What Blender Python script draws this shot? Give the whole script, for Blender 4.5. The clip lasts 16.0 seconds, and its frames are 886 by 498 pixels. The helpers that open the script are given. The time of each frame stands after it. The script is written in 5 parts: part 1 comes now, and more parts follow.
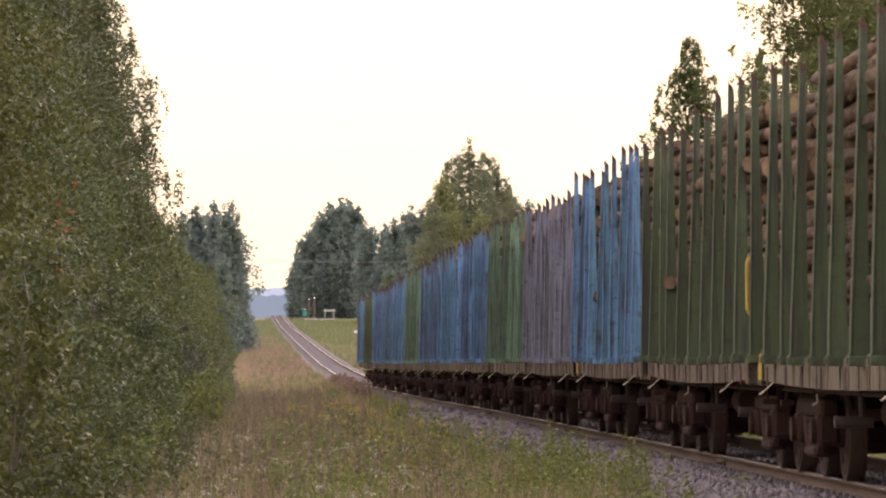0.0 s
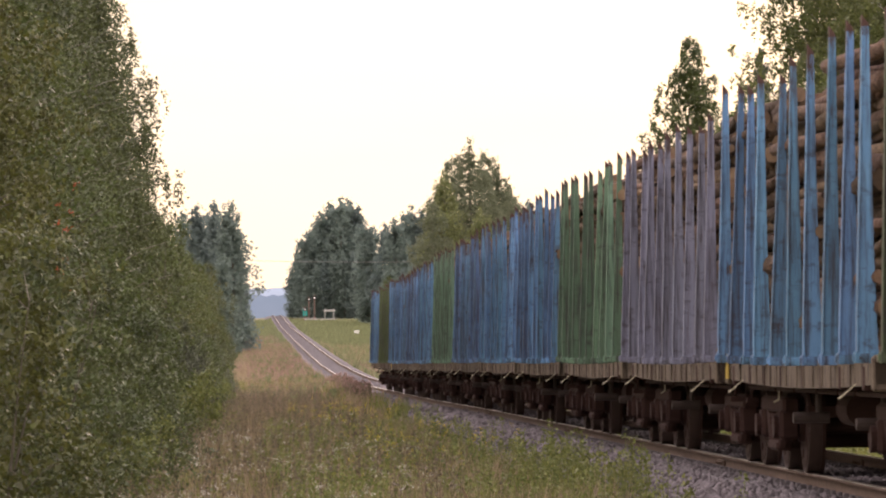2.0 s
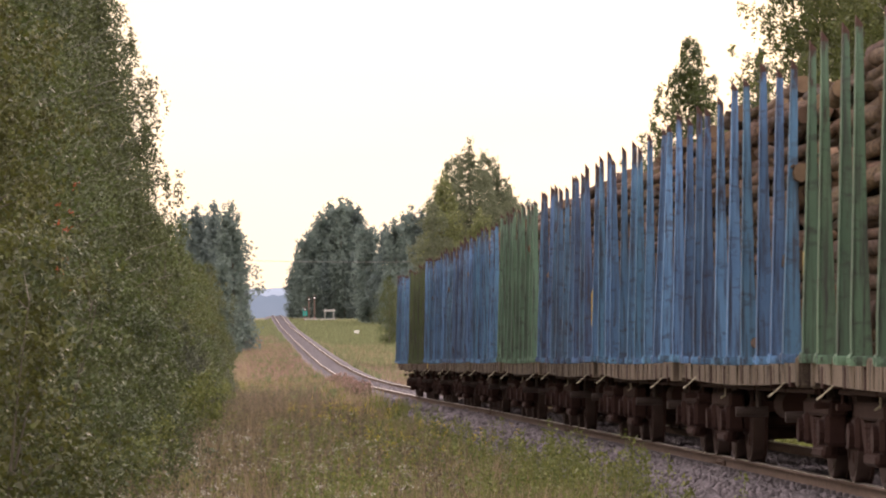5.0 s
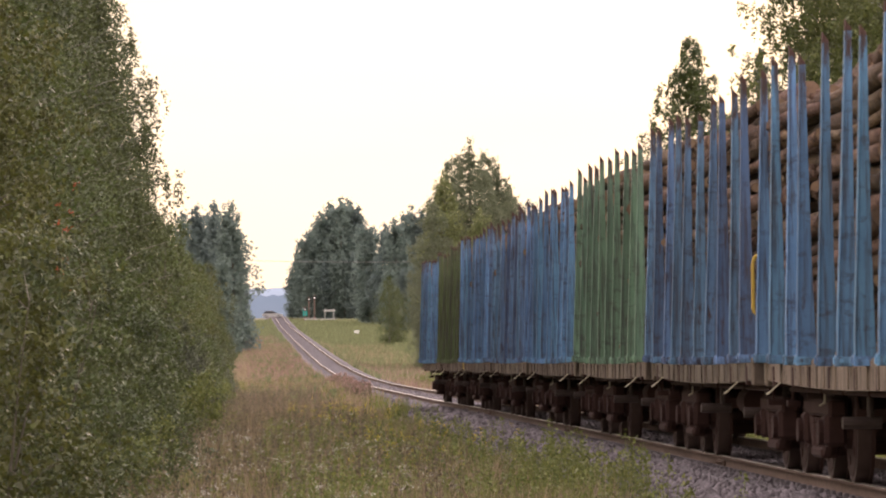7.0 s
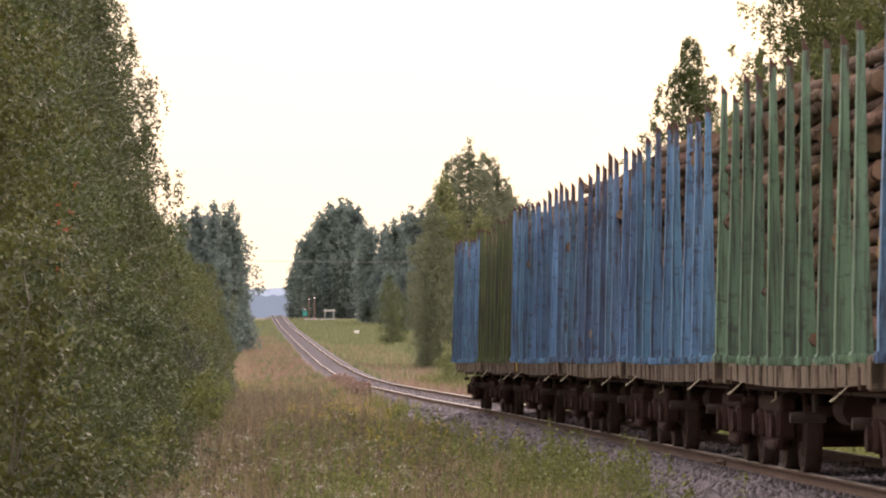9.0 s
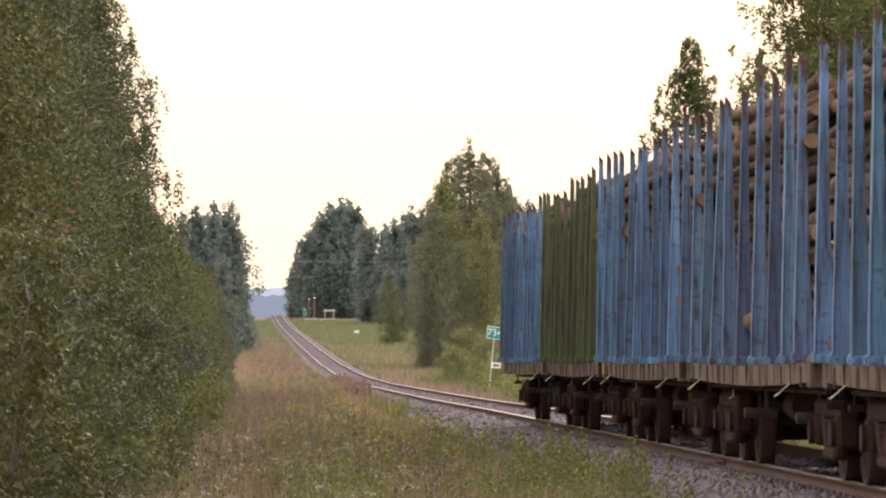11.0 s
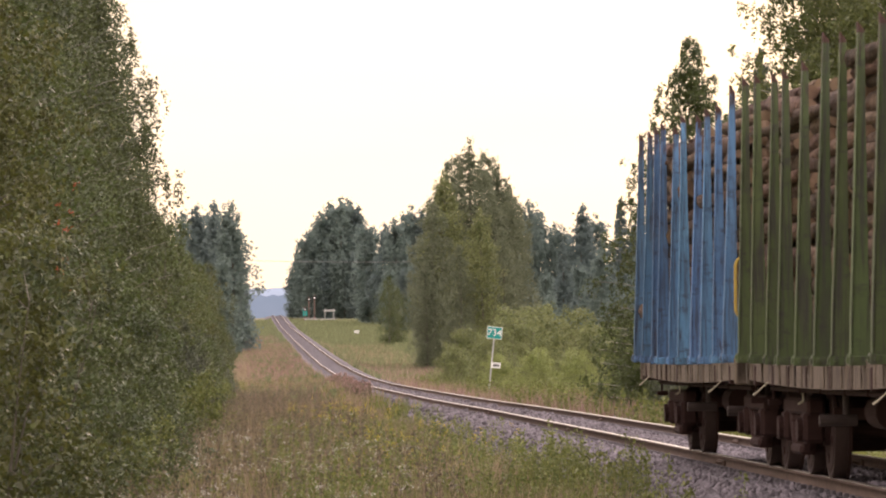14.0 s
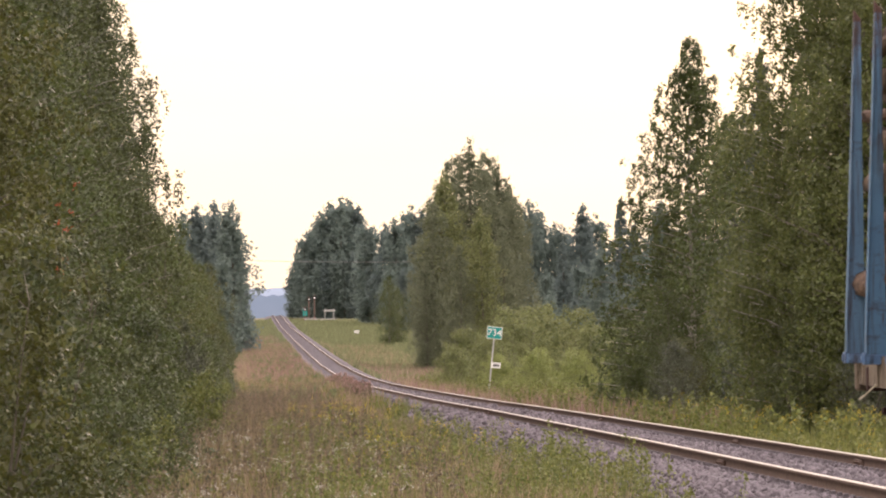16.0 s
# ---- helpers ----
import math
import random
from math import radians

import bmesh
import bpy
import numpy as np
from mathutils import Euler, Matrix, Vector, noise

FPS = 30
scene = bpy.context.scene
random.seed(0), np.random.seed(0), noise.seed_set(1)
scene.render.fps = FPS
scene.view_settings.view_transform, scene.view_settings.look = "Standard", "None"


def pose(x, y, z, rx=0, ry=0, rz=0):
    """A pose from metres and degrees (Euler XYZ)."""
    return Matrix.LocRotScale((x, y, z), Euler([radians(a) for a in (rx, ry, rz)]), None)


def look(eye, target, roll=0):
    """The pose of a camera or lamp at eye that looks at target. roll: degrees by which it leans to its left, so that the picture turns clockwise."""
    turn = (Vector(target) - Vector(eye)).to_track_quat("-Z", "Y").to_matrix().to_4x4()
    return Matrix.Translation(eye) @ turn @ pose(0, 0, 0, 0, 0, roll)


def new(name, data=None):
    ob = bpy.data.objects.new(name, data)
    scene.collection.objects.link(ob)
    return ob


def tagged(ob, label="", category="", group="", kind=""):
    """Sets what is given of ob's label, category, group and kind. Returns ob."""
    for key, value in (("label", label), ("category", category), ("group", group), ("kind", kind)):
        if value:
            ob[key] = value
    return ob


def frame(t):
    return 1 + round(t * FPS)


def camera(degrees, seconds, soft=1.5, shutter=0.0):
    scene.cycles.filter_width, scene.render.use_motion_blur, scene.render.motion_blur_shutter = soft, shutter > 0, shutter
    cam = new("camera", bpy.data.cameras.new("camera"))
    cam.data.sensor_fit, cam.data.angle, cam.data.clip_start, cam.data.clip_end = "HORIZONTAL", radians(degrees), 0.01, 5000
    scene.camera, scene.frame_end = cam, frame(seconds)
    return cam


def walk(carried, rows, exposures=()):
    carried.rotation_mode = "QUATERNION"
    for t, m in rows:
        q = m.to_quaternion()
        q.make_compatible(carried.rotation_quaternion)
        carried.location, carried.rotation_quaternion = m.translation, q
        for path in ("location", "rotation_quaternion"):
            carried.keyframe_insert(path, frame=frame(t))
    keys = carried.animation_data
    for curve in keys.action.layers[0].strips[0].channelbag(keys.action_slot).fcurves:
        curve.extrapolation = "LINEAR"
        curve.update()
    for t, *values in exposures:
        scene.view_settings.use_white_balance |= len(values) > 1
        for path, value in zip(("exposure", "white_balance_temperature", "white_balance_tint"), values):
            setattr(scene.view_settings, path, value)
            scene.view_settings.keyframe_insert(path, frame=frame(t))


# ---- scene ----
TRACK = 6.55            # the track's centre line, to the right of the camera
SECONDS = 16.0
cam = camera(9.53, SECONDS, soft=2.1, shutter=0.25)
HOME = pose(0, 0, 0, 90.768, 0, -2.12) @ pose(0, 0, 0, 0, 0, -0.5)
walk(cam, [(0.0, HOME), (SECONDS, HOME)], exposures=[(0.0, -0.15, 6600, 27), (SECONDS, -0.15, 6600, 27)])

# ---- world and sun ----
world = bpy.data.worlds.new("overcast_evening")
scene.world = world
world.use_nodes = True
wn, wl = world.node_tree.nodes, world.node_tree.links
wn.clear()
sky = wn.new("ShaderNodeTexSky")
sky.sky_type, sky.sun_disc = "NISHITA", False
sky.sun_elevation, sky.sun_rotation = radians(14), radians(20)
sky.dust_density, sky.air_density = 3.0, 1.0
sky_low = wn.new("ShaderNodeBackground")
sky_low.inputs["Strength"].default_value = 0.02
cloud = wn.new("ShaderNodeBackground")
# overcast: paler and dimmer at the horizon, brightest overhead, a little brighter towards the low sun
aim = wn.new("ShaderNodeVectorMath")
aim.operation = "DOT_PRODUCT"
aim.inputs[1].default_value = (0.32, 0.88, 0.36)
glow = wn.new("ShaderNodeMapRange")
glow.inputs["From Min"].default_value, glow.inputs["From Max"].default_value = -1.0, 1.0
glow.inputs["To Min"].default_value, glow.inputs["To Max"].default_value = 0.95, 1.15
tex = wn.new("ShaderNodeTexCoord")
parts_of = wn.new("ShaderNodeSeparateXYZ")
up = wn.new("ShaderNodeMapRange")
up.inputs["From Min"].default_value, up.inputs["From Max"].default_value = 0.06, 0.9
up.inputs["To Min"].default_value, up.inputs["To Max"].default_value = 1.12, 2.85
power = wn.new("ShaderNodeMath")
power.operation = "MULTIPLY"
stretch = wn.new("ShaderNodeMapping")
stretch.inputs["Scale"].default_value = (6, 6, 40)
veil = wn.new("ShaderNodeTexNoise")
veil.inputs["Scale"].default_value, veil.inputs["Detail"].default_value = 1.2, 4
ramp = wn.new("ShaderNodeValToRGB")
ramp.color_ramp.elements[0].position, ramp.color_ramp.elements[0].color = 0.3, (1.0, 0.905, 0.66, 1)
ramp.color_ramp.elements[1].position, ramp.color_ramp.elements[1].color = 0.7, (1.0, 0.925, 0.71, 1)
tone = wn.new("ShaderNodeMixRGB")
tone.inputs["Color2"].default_value = (1.0, 0.945, 0.885, 1)
lift = wn.new("ShaderNodeMapRange")
lift.inputs["From Min"].default_value, lift.inputs["From Max"].default_value = 0.08, 0.5
both = wn.new("ShaderNodeAddShader")
wout = wn.new("ShaderNodeOutputWorld")
wl.new(tex.outputs["Generated"], stretch.inputs["Vector"])
wl.new(tex.outputs["Generated"], aim.inputs[0])
wl.new(tex.outputs["Generated"], parts_of.inputs[0])
wl.new(parts_of.outputs["Z"], up.inputs["Value"])
wl.new(parts_of.outputs["Z"], lift.inputs["Value"])
wl.new(aim.outputs["Value"], glow.inputs["Value"])
wl.new(glow.outputs[0], power.inputs[0])
wl.new(up.outputs[0], power.inputs[1])
wl.new(power.outputs[0], cloud.inputs["Strength"])
wl.new(stretch.outputs["Vector"], veil.inputs["Vector"])
wl.new(veil.outputs["Fac"], ramp.inputs["Fac"])
wl.new(lift.outputs[0], tone.inputs["Fac"])
wl.new(ramp.outputs["Color"], tone.inputs["Color1"])
wl.new(tone.outputs["Color"], cloud.inputs["Color"])
wl.new(sky.outputs["Color"], sky_low.inputs["Color"])
wl.new(sky_low.outputs[0], both.inputs[0])
wl.new(cloud.outputs[0], both.inputs[1])
wl.new(both.outputs[0], wout.inputs["Surface"])

sun = new("sun", bpy.data.lights.new("sun", "SUN"))
sun.data.energy, sun.data.angle, sun.data.color = 0.6, radians(20), (1.0, 0.86, 0.70)
sun.matrix_world = look((0, 0, 50), (-17, -47, 37.5))


# ---- materials ----
def surface(name, c1, c2, scale=4.0, rough=0.8, bump=0.0, metal=0.0, per="", spread=0.25, stretch_by=(1, 1, 1),
            rust=None, rust_amount=0.0, glow_through=0.0, spec=0.3, fine=0.0, streaks=None, worn_above=None):
    """Two colours mixed by noise at two scales, with relief; per: island or object, for piece by piece variation."""
    m = bpy.data.materials.new(name)
    m.use_nodes = True
    n, l = m.node_tree.nodes, m.node_tree.links
    b = n["Principled BSDF"]
    b.inputs["Roughness"].default_value, b.inputs["Metallic"].default_value = rough, metal
    b.inputs["Specular IOR Level"].default_value = spec
    co, mp = n.new("ShaderNodeTexCoord"), n.new("ShaderNodeMapping")
    mp.inputs["Scale"].default_value = stretch_by
    l.new(co.outputs["Object"], mp.inputs["Vector"])
    nz = n.new("ShaderNodeTexNoise")
    nz.inputs["Scale"].default_value, nz.inputs["Detail"].default_value, nz.inputs["Roughness"].default_value = scale, 8, 0.65
    l.new(mp.outputs["Vector"], nz.inputs["Vector"])
    cr = n.new("ShaderNodeValToRGB")
    cr.color_ramp.elements[0].position, cr.color_ramp.elements[1].position = 0.32, 0.68
    cr.color_ramp.elements[0].color, cr.color_ramp.elements[1].color = (*c1, 1), (*c2, 1)
    l.new(nz.outputs["Fac"], cr.inputs["Fac"])
    out = cr.outputs["Color"]
    if per:
        src = n.new("ShaderNodeNewGeometry").outputs["Random Per Island"] if per == "island" else n.new("ShaderNodeObjectInfo").outputs["Random"]
        mr = n.new("ShaderNodeMapRange")
        mr.inputs["To Min"].default_value, mr.inputs["To Max"].default_value = 1 - spread, 1 + spread
        l.new(src, mr.inputs["Value"])
        hs = n.new("ShaderNodeHueSaturation")
        l.new(out, hs.inputs["Color"])
        l.new(mr.outputs[0], hs.inputs["Value"])
        hr = n.new("ShaderNodeMapRange")
        hr.inputs["To Min"].default_value, hr.inputs["To Max"].default_value = 0.5 + 0.035 * spread, 0.5 - 0.035 * spread
        mul = n.new("ShaderNodeMath")
        mul.operation = "MULTIPLY"
        mul.inputs[1].default_value = 7.13
        fr = n.new("ShaderNodeMath")
        fr.operation = "FRACT"
        l.new(src, mul.inputs[0])
        l.new(mul.outputs[0], fr.inputs[0])
        l.new(fr.outputs[0], hr.inputs["Value"])
        l.new(hr.outputs[0], hs.inputs["Hue"])
        out = hs.outputs["Color"]
    if rust:
        rz = n.new("ShaderNodeTexNoise")
        rz.inputs["Scale"].default_value, rz.inputs["Detail"].default_value, rz.inputs["Roughness"].default_value = 2.6, 9, 0.7
        rm = n.new("ShaderNodeMapping")
        rm.inputs["Scale"].default_value = (4.5, 4.5, 0.9)
        info = n.new("ShaderNodeObjectInfo")
        add = n.new("ShaderNodeVectorMath")
        add.operation = "MULTIPLY_ADD"
        add.inputs[1].default_value = (17.0, 31.0, 23.0)
        l.new(info.outputs["Random"], add.inputs[0])
        l.new(co.outputs["Object"], add.inputs[2])
        l.new(add.outputs[0], rm.inputs["Vector"])
        l.new(rm.outputs["Vector"], rz.inputs["Vector"])
        rr = n.new("ShaderNodeValToRGB")
        rr.color_ramp.elements[0].position, rr.color_ramp.elements[1].position = 0.66 - rust_amount, 0.78 - rust_amount
        chips = rz.outputs["Fac"]
        if worn_above:
            # paint rubbed off towards the stake's end, where logs are dropped in
            sep, wear, sm = n.new("ShaderNodeSeparateXYZ"), n.new("ShaderNodeMapRange"), n.new("ShaderNodeMath")
            wear.inputs["From Min"].default_value, wear.inputs["From Max"].default_value = worn_above
            wear.inputs["To Min"].default_value, wear.inputs["To Max"].default_value = 0.0, 0.26
            sm.operation = "ADD"
            l.new(co.outputs["Object"], sep.inputs[0])
            l.new(sep.outputs["Z"], wear.inputs["Value"])
            l.new(chips, sm.inputs[0])
            l.new(wear.outputs[0], sm.inputs[1])
            chips = sm.outputs[0]
        l.new(chips, rr.inputs["Fac"])
        mx = n.new("ShaderNodeMixRGB")
        mx.inputs["Color2"].default_value = (*rust, 1)
        l.new(rr.outputs["Color"], mx.inputs["Fac"])
        l.new(out, mx.inputs["Color1"])
        out = mx.outputs["Color"]
    if streaks:
        # grime that ran down in thin vertical lines, and scuffs across them
        sinfo = n.new("ShaderNodeObjectInfo")
        shift = n.new("ShaderNodeVectorMath")
        shift.operation = "MULTIPLY_ADD"
        shift.inputs[1].default_value = (41.0, 13.0, 29.0)
        l.new(sinfo.outputs["Random"], shift.inputs[0])
        l.new(co.outputs["Object"], shift.inputs[2])
        for scl, lo, hi, amount in (((22, 22, 1.0), 0.46, 0.64, 0.85), ((5, 5, 9), 0.54, 0.66, 0.6)):
            sm_, sn = n.new("ShaderNodeMapping"), n.new("ShaderNodeTexNoise")
            sm_.inputs["Scale"].default_value = scl
            sn.inputs["Scale"].default_value, sn.inputs["Detail"].default_value, sn.inputs["Roughness"].default_value = 1.0, 7, 0.7
            l.new(shift.outputs[0], sm_.inputs["Vector"])
            l.new(sm_.outputs["Vector"], sn.inputs["Vector"])
            sr = n.new("ShaderNodeMapRange")
            sr.inputs["From Min"].default_value, sr.inputs["From Max"].default_value, sr.inputs["To Max"].default_value = lo, hi, amount
            l.new(sn.outputs["Fac"], sr.inputs["Value"])
            sx = n.new("ShaderNodeMixRGB")
            sx.inputs["Color2"].default_value = (*streaks, 1)
            l.new(sr.outputs[0], sx.inputs["Fac"])
            l.new(out, sx.inputs["Color1"])
            out = sx.outputs["Color"]
    l.new(out, b.inputs["Base Color"])
    if bump:
        bn = n.new("ShaderNodeTexNoise")
        bn.inputs["Scale"].default_value, bn.inputs["Detail"].default_value = fine or scale * 6, 6
        l.new(mp.outputs["Vector"], bn.inputs["Vector"])
        bp = n.new("ShaderNodeBump")
        bp.inputs["Strength"].default_value, bp.inputs["Distance"].default_value = bump, 0.02
        l.new(bn.outputs["Fac"], bp.inputs["Height"])
        l.new(bp.outputs[0], b.inputs["Normal"])
    if glow_through:
        tr = n.new("ShaderNodeBsdfTranslucent")
        l.new(out, tr.inputs["Color"])
        ms = n.new("ShaderNodeMixShader")
        ms.inputs[0].default_value = glow_through
        l.new(b.outputs[0], ms.inputs[1])
        l.new(tr.outputs[0], ms.inputs[2])
        l.new(ms.outputs[0], n["Material Output"].inputs["Surface"])
    return m


def leafy(name, c1, c2, spread=0.35, rough=0.5, spec=0.35, through_leaf=0.35):
    return surface(name, c1, c2, scale=0.5, rough=rough, per="island", spread=spread, glow_through=through_leaf, spec=spec)


M_BIRCH = leafy("birch_leaves", (0.058, 0.084, 0.026), (0.100, 0.124, 0.038), spread=0.42, rough=0.42, spec=0.45)
M_BIRCH_DARK = leafy("dark_birch_leaves", (0.058, 0.078, 0.030), (0.096, 0.116, 0.042), spread=0.42, rough=0.42, spec=0.45)
M_ROWAN = leafy("rowan_leaves", (0.064, 0.078, 0.020), (0.112, 0.114, 0.030), spread=0.42, rough=0.44, spec=0.45)
M_WILLOW = leafy("willow_leaves", (0.165, 0.195, 0.080), (0.230, 0.250, 0.110), through_leaf=0.45)
M_BRIGHT = leafy("young_willow_leaves", (0.230, 0.275, 0.095), (0.310, 0.345, 0.135), through_leaf=0.5)
M_GREY = leafy("grey_willow_leaves", (0.072, 0.086, 0.054), (0.108, 0.120, 0.074), spread=0.42, rough=0.44, spec=0.45)
M_ASPEN = leafy("aspen_leaves", (0.150, 0.175, 0.108), (0.188, 0.210, 0.135), spread=0.2, through_leaf=0.5)
M_FULLBIRCH = leafy("sunlit_birch_leaves", (0.100, 0.130, 0.040), (0.165, 0.185, 0.062), spread=0.4, rough=0.4, spec=0.5, through_leaf=0.45)
# far woods: haze is painted in by paling these base colours towards blue-green
M_HAZELEAF = surface("haze_tinted_leaves", (0.172, 0.228, 0.205), (0.205, 0.262, 0.235), scale=0.15, rough=0.8, per="island", spread=0.12, glow_through=0.5, spec=0.1)
M_HAZESPRUCE = surface("haze_tinted_needles", (0.155, 0.205, 0.198), (0.185, 0.235, 0.225), scale=0.15, rough=0.8, per="island", spread=0.12, glow_through=0.5, spec=0.1)
M_SPRUCE = leafy("spruce_needles", (0.070, 0.088, 0.075), (0.095, 0.115, 0.095), rough=0.7)
M_BERRY = surface("rowan_berries", (0.45, 0.06, 0.02), (0.55, 0.10, 0.03), rough=0.4)
M_BARK = surface("grey_bark", (0.10, 0.085, 0.07), (0.20, 0.18, 0.15), scale=6, rough=0.95, bump=0.6, stretch_by=(1, 1, 0.4))
M_BIRCHBARK = surface("birch_bark", (0.12, 0.10, 0.09), (0.55, 0.52, 0.47), scale=5, rough=0.8, bump=0.4, stretch_by=(1, 1, 2.5))
M_GROUND = surface("meadow_soil", (0.115, 0.130, 0.058), (0.215, 0.180, 0.112), scale=0.35, rough=1.0, bump=0.8, fine=9)
M_BALLAST = surface("ballast_stone", (0.080, 0.070, 0.075), (0.185, 0.162, 0.171), scale=14, rough=0.95, bump=1.0, fine=26)
M_STONE = surface("crushed_stone", (0.092, 0.081, 0.086), (0.170, 0.149, 0.157), scale=6, rough=0.9, per="island", spread=0.45)
M_SLEEPER = surface("weathered_sleeper", (0.115, 0.103, 0.109), (0.195, 0.178, 0.186), scale=5, rough=0.95, bump=0.5, stretch_by=(0.3, 1, 1))
M_RAILSIDE = surface("rusty_rail", (0.070, 0.045, 0.033), (0.135, 0.090, 0.066), scale=9, rough=0.85, bump=0.3)
M_RAILTOP = surface("polished_rail", (0.44, 0.40, 0.35), (0.58, 0.53, 0.48), scale=20, rough=0.33, metal=1.0)
M_GRASS = leafy("green_grass", (0.130, 0.160, 0.048), (0.210, 0.212, 0.078), spread=0.4, rough=0.8, spec=0.08, through_leaf=0.5)
M_FIELD = leafy("field_grass", (0.162, 0.195, 0.098), (0.230, 0.245, 0.135), spread=0.3, rough=0.8, spec=0.08, through_leaf=0.5)
M_DRY = leafy("dry_grass", (0.280, 0.215, 0.140), (0.380, 0.300, 0.210), spread=0.3, rough=0.9, spec=0.05, through_leaf=0.5)
M_PINK = leafy("reddish_seed_grass", (0.260, 0.165, 0.140), (0.345, 0.240, 0.205), spread=0.3, rough=0.8, through_leaf=0.5)
M_WEED = leafy("weed_leaves", (0.118, 0.148, 0.040), (0.188, 0.202, 0.062), spread=0.4)
M_DARKWEED = leafy("brown_weed", (0.120, 0.098, 0.065), (0.180, 0.145, 0.095), spread=0.35)
M_YELLOW = leafy("yellow_flower", (0.50, 0.38, 0.03), (0.60, 0.47, 0.05), spread=0.2)
M_WHITE = leafy("white_flower", (0.50, 0.49, 0.42), (0.66, 0.64, 0.56), spread=0.15)
RUST = (0.062, 0.038, 0.032)
GRIME = (0.050, 0.042, 0.046)


def stake_paint(name, c1, c2, spread, rust_amount):
    return surface(name, c1, c2, scale=1.5, rough=0.55, bump=0.2, per="object", spread=spread, rust=RUST, rust_amount=rust_amount, streaks=GRIME, worn_above=(2.35, 2.95))


PAINT = {
    "blue": stake_paint("blue_paint", (0.085, 0.200, 0.370), (0.140, 0.300, 0.490), 0.30, 0.07),
    "rusty blue": stake_paint("worn_blue_paint", (0.085, 0.170, 0.305), (0.132, 0.245, 0.405), 0.34, 0.11),
    "olive": stake_paint("olive_paint", (0.066, 0.098, 0.036), (0.096, 0.130, 0.052), 0.2, 0.04),
    "green": stake_paint("green_paint", (0.105, 0.200, 0.132), (0.155, 0.270, 0.182), 0.34, 0.06),
    "dark green": stake_paint("dark_green_paint", (0.056, 0.085, 0.044), (0.080, 0.110, 0.058), 0.22, 0.04),
    "brown": surface("rusted_bare_steel", (0.050, 0.036, 0.034), (0.095, 0.066, 0.058), scale=3, rough=0.9, bump=0.3, per="object", spread=0.3),
    "lavender": stake_paint("lavender_paint", (0.178, 0.192, 0.268), (0.242, 0.256, 0.342), 0.2, 0.05),
}
M_TIP = surface("rusty_stake_tip", (0.055, 0.034, 0.030), (0.110, 0.062, 0.050), scale=8, rough=0.9)
M_SILL = surface("grimy_sill", (0.050, 0.038, 0.028), (0.235, 0.190, 0.140), scale=2.0, rough=0.9, bump=0.3, stretch_by=(1, 5.0, 0.22), per="object", spread=0.2, rust=(0.030, 0.020, 0.016), rust_amount=0.15)
M_DECK = surface("deck_boards", (0.10, 0.085, 0.07), (0.18, 0.15, 0.12), scale=4, rough=0.95, bump=0.4)
M_STEEL = surface("grimy_steel", (0.029, 0.013, 0.0105), (0.046, 0.022, 0.0175), scale=5, rough=0.9, bump=0.3)
M_WHEEL = surface("wheel_steel", (0.028, 0.013, 0.010), (0.044, 0.021, 0.017), scale=8, rough=0.8)
M_TREAD = surface("worn_tread", (0.040, 0.024, 0.020), (0.062, 0.040, 0.034), scale=8, rough=0.6)
M_POSTDARK = surface("dull_pipe", (0.042, 0.030, 0.026), (0.072, 0.054, 0.047), scale=8, rough=0.7)
M_LEVER = surface("pale_lever", (0.36, 0.33, 0.24), (0.46, 0.42, 0.30), scale=8, rough=0.7)
M_RAILYEL = surface("yellow_handrail_paint", (0.34, 0.235, 0.045), (0.46, 0.33, 0.06), scale=5, rough=0.55, rust=RUST, rust_amount=0.05)
M_LOGBARK = surface("log_bark", (0.022, 0.014, 0.011), (0.205, 0.135, 0.092), scale=19, rough=0.95, bump=1.0, per="object", spread=0.5, stretch_by=(1, 0.6, 1))
M_LOGEND = surface("cut_log_end", (0.120, 0.078, 0.050), (0.240, 0.165, 0.105), scale=5, rough=0.9, bump=0.3, per="object", spread=0.3)
M_INNER = surface("inner_log_bark", (0.030, 0.020, 0.015), (0.15, 0.10, 0.07), scale=10, rough=0.95, bump=0.8, per="island", spread=0.35)
M_SIGN = surface("green_sign", (0.008, 0.270, 0.245), (0.012, 0.310, 0.280), scale=3, rough=0.4)
M_SIGNWHITE = surface("white_sign", (0.78, 0.78, 0.76), (0.84, 0.84, 0.82), scale=3, rough=0.4)
M_POSTGREY = surface("galvanised_post", (0.42, 0.42, 0.42), (0.55, 0.55, 0.55), scale=9, rough=0.5, metal=0.6)
M_BLACK = surface("black_bars", (0.03, 0.03, 0.03), (0.05, 0.05, 0.05), rough=0.6)
M_REDPOST = surface("faded_red_post", (0.20, 0.12, 0.10), (0.28, 0.18, 0.15), scale=5, rough=0.7)
M_WOODPOLE = surface("pole_wood", (0.16, 0.13, 0.10), (0.26, 0.21, 0.17), scale=5, rough=0.9)
M_WIRE = surface("wire", (0.30, 0.30, 0.31), (0.36, 0.36, 0.37), rough=0.5, metal=0.5)
M_CAR = surface("silver_car_paint", (0.45, 0.45, 0.46), (0.50, 0.50, 0.51), rough=0.3, metal=0.6)
M_GLASSDARK = surface("dark_car_glass", (0.02, 0.02, 0.025), (0.03, 0.03, 0.035), rough=0.1, spec=0.6)
M_RUBBER = surface("tyre_rubber", (0.03, 0.03, 0.03), (0.04, 0.04, 0.04), rough=0.9)
M_ASPHALT = surface("asphalt", (0.045, 0.045, 0.047), (0.065, 0.064, 0.064), scale=3, rough=0.9, bump=0.3)
M_LAMPGLOW = bpy.data.materials.new("signal_lamp")
M_LAMPGLOW.use_nodes = True
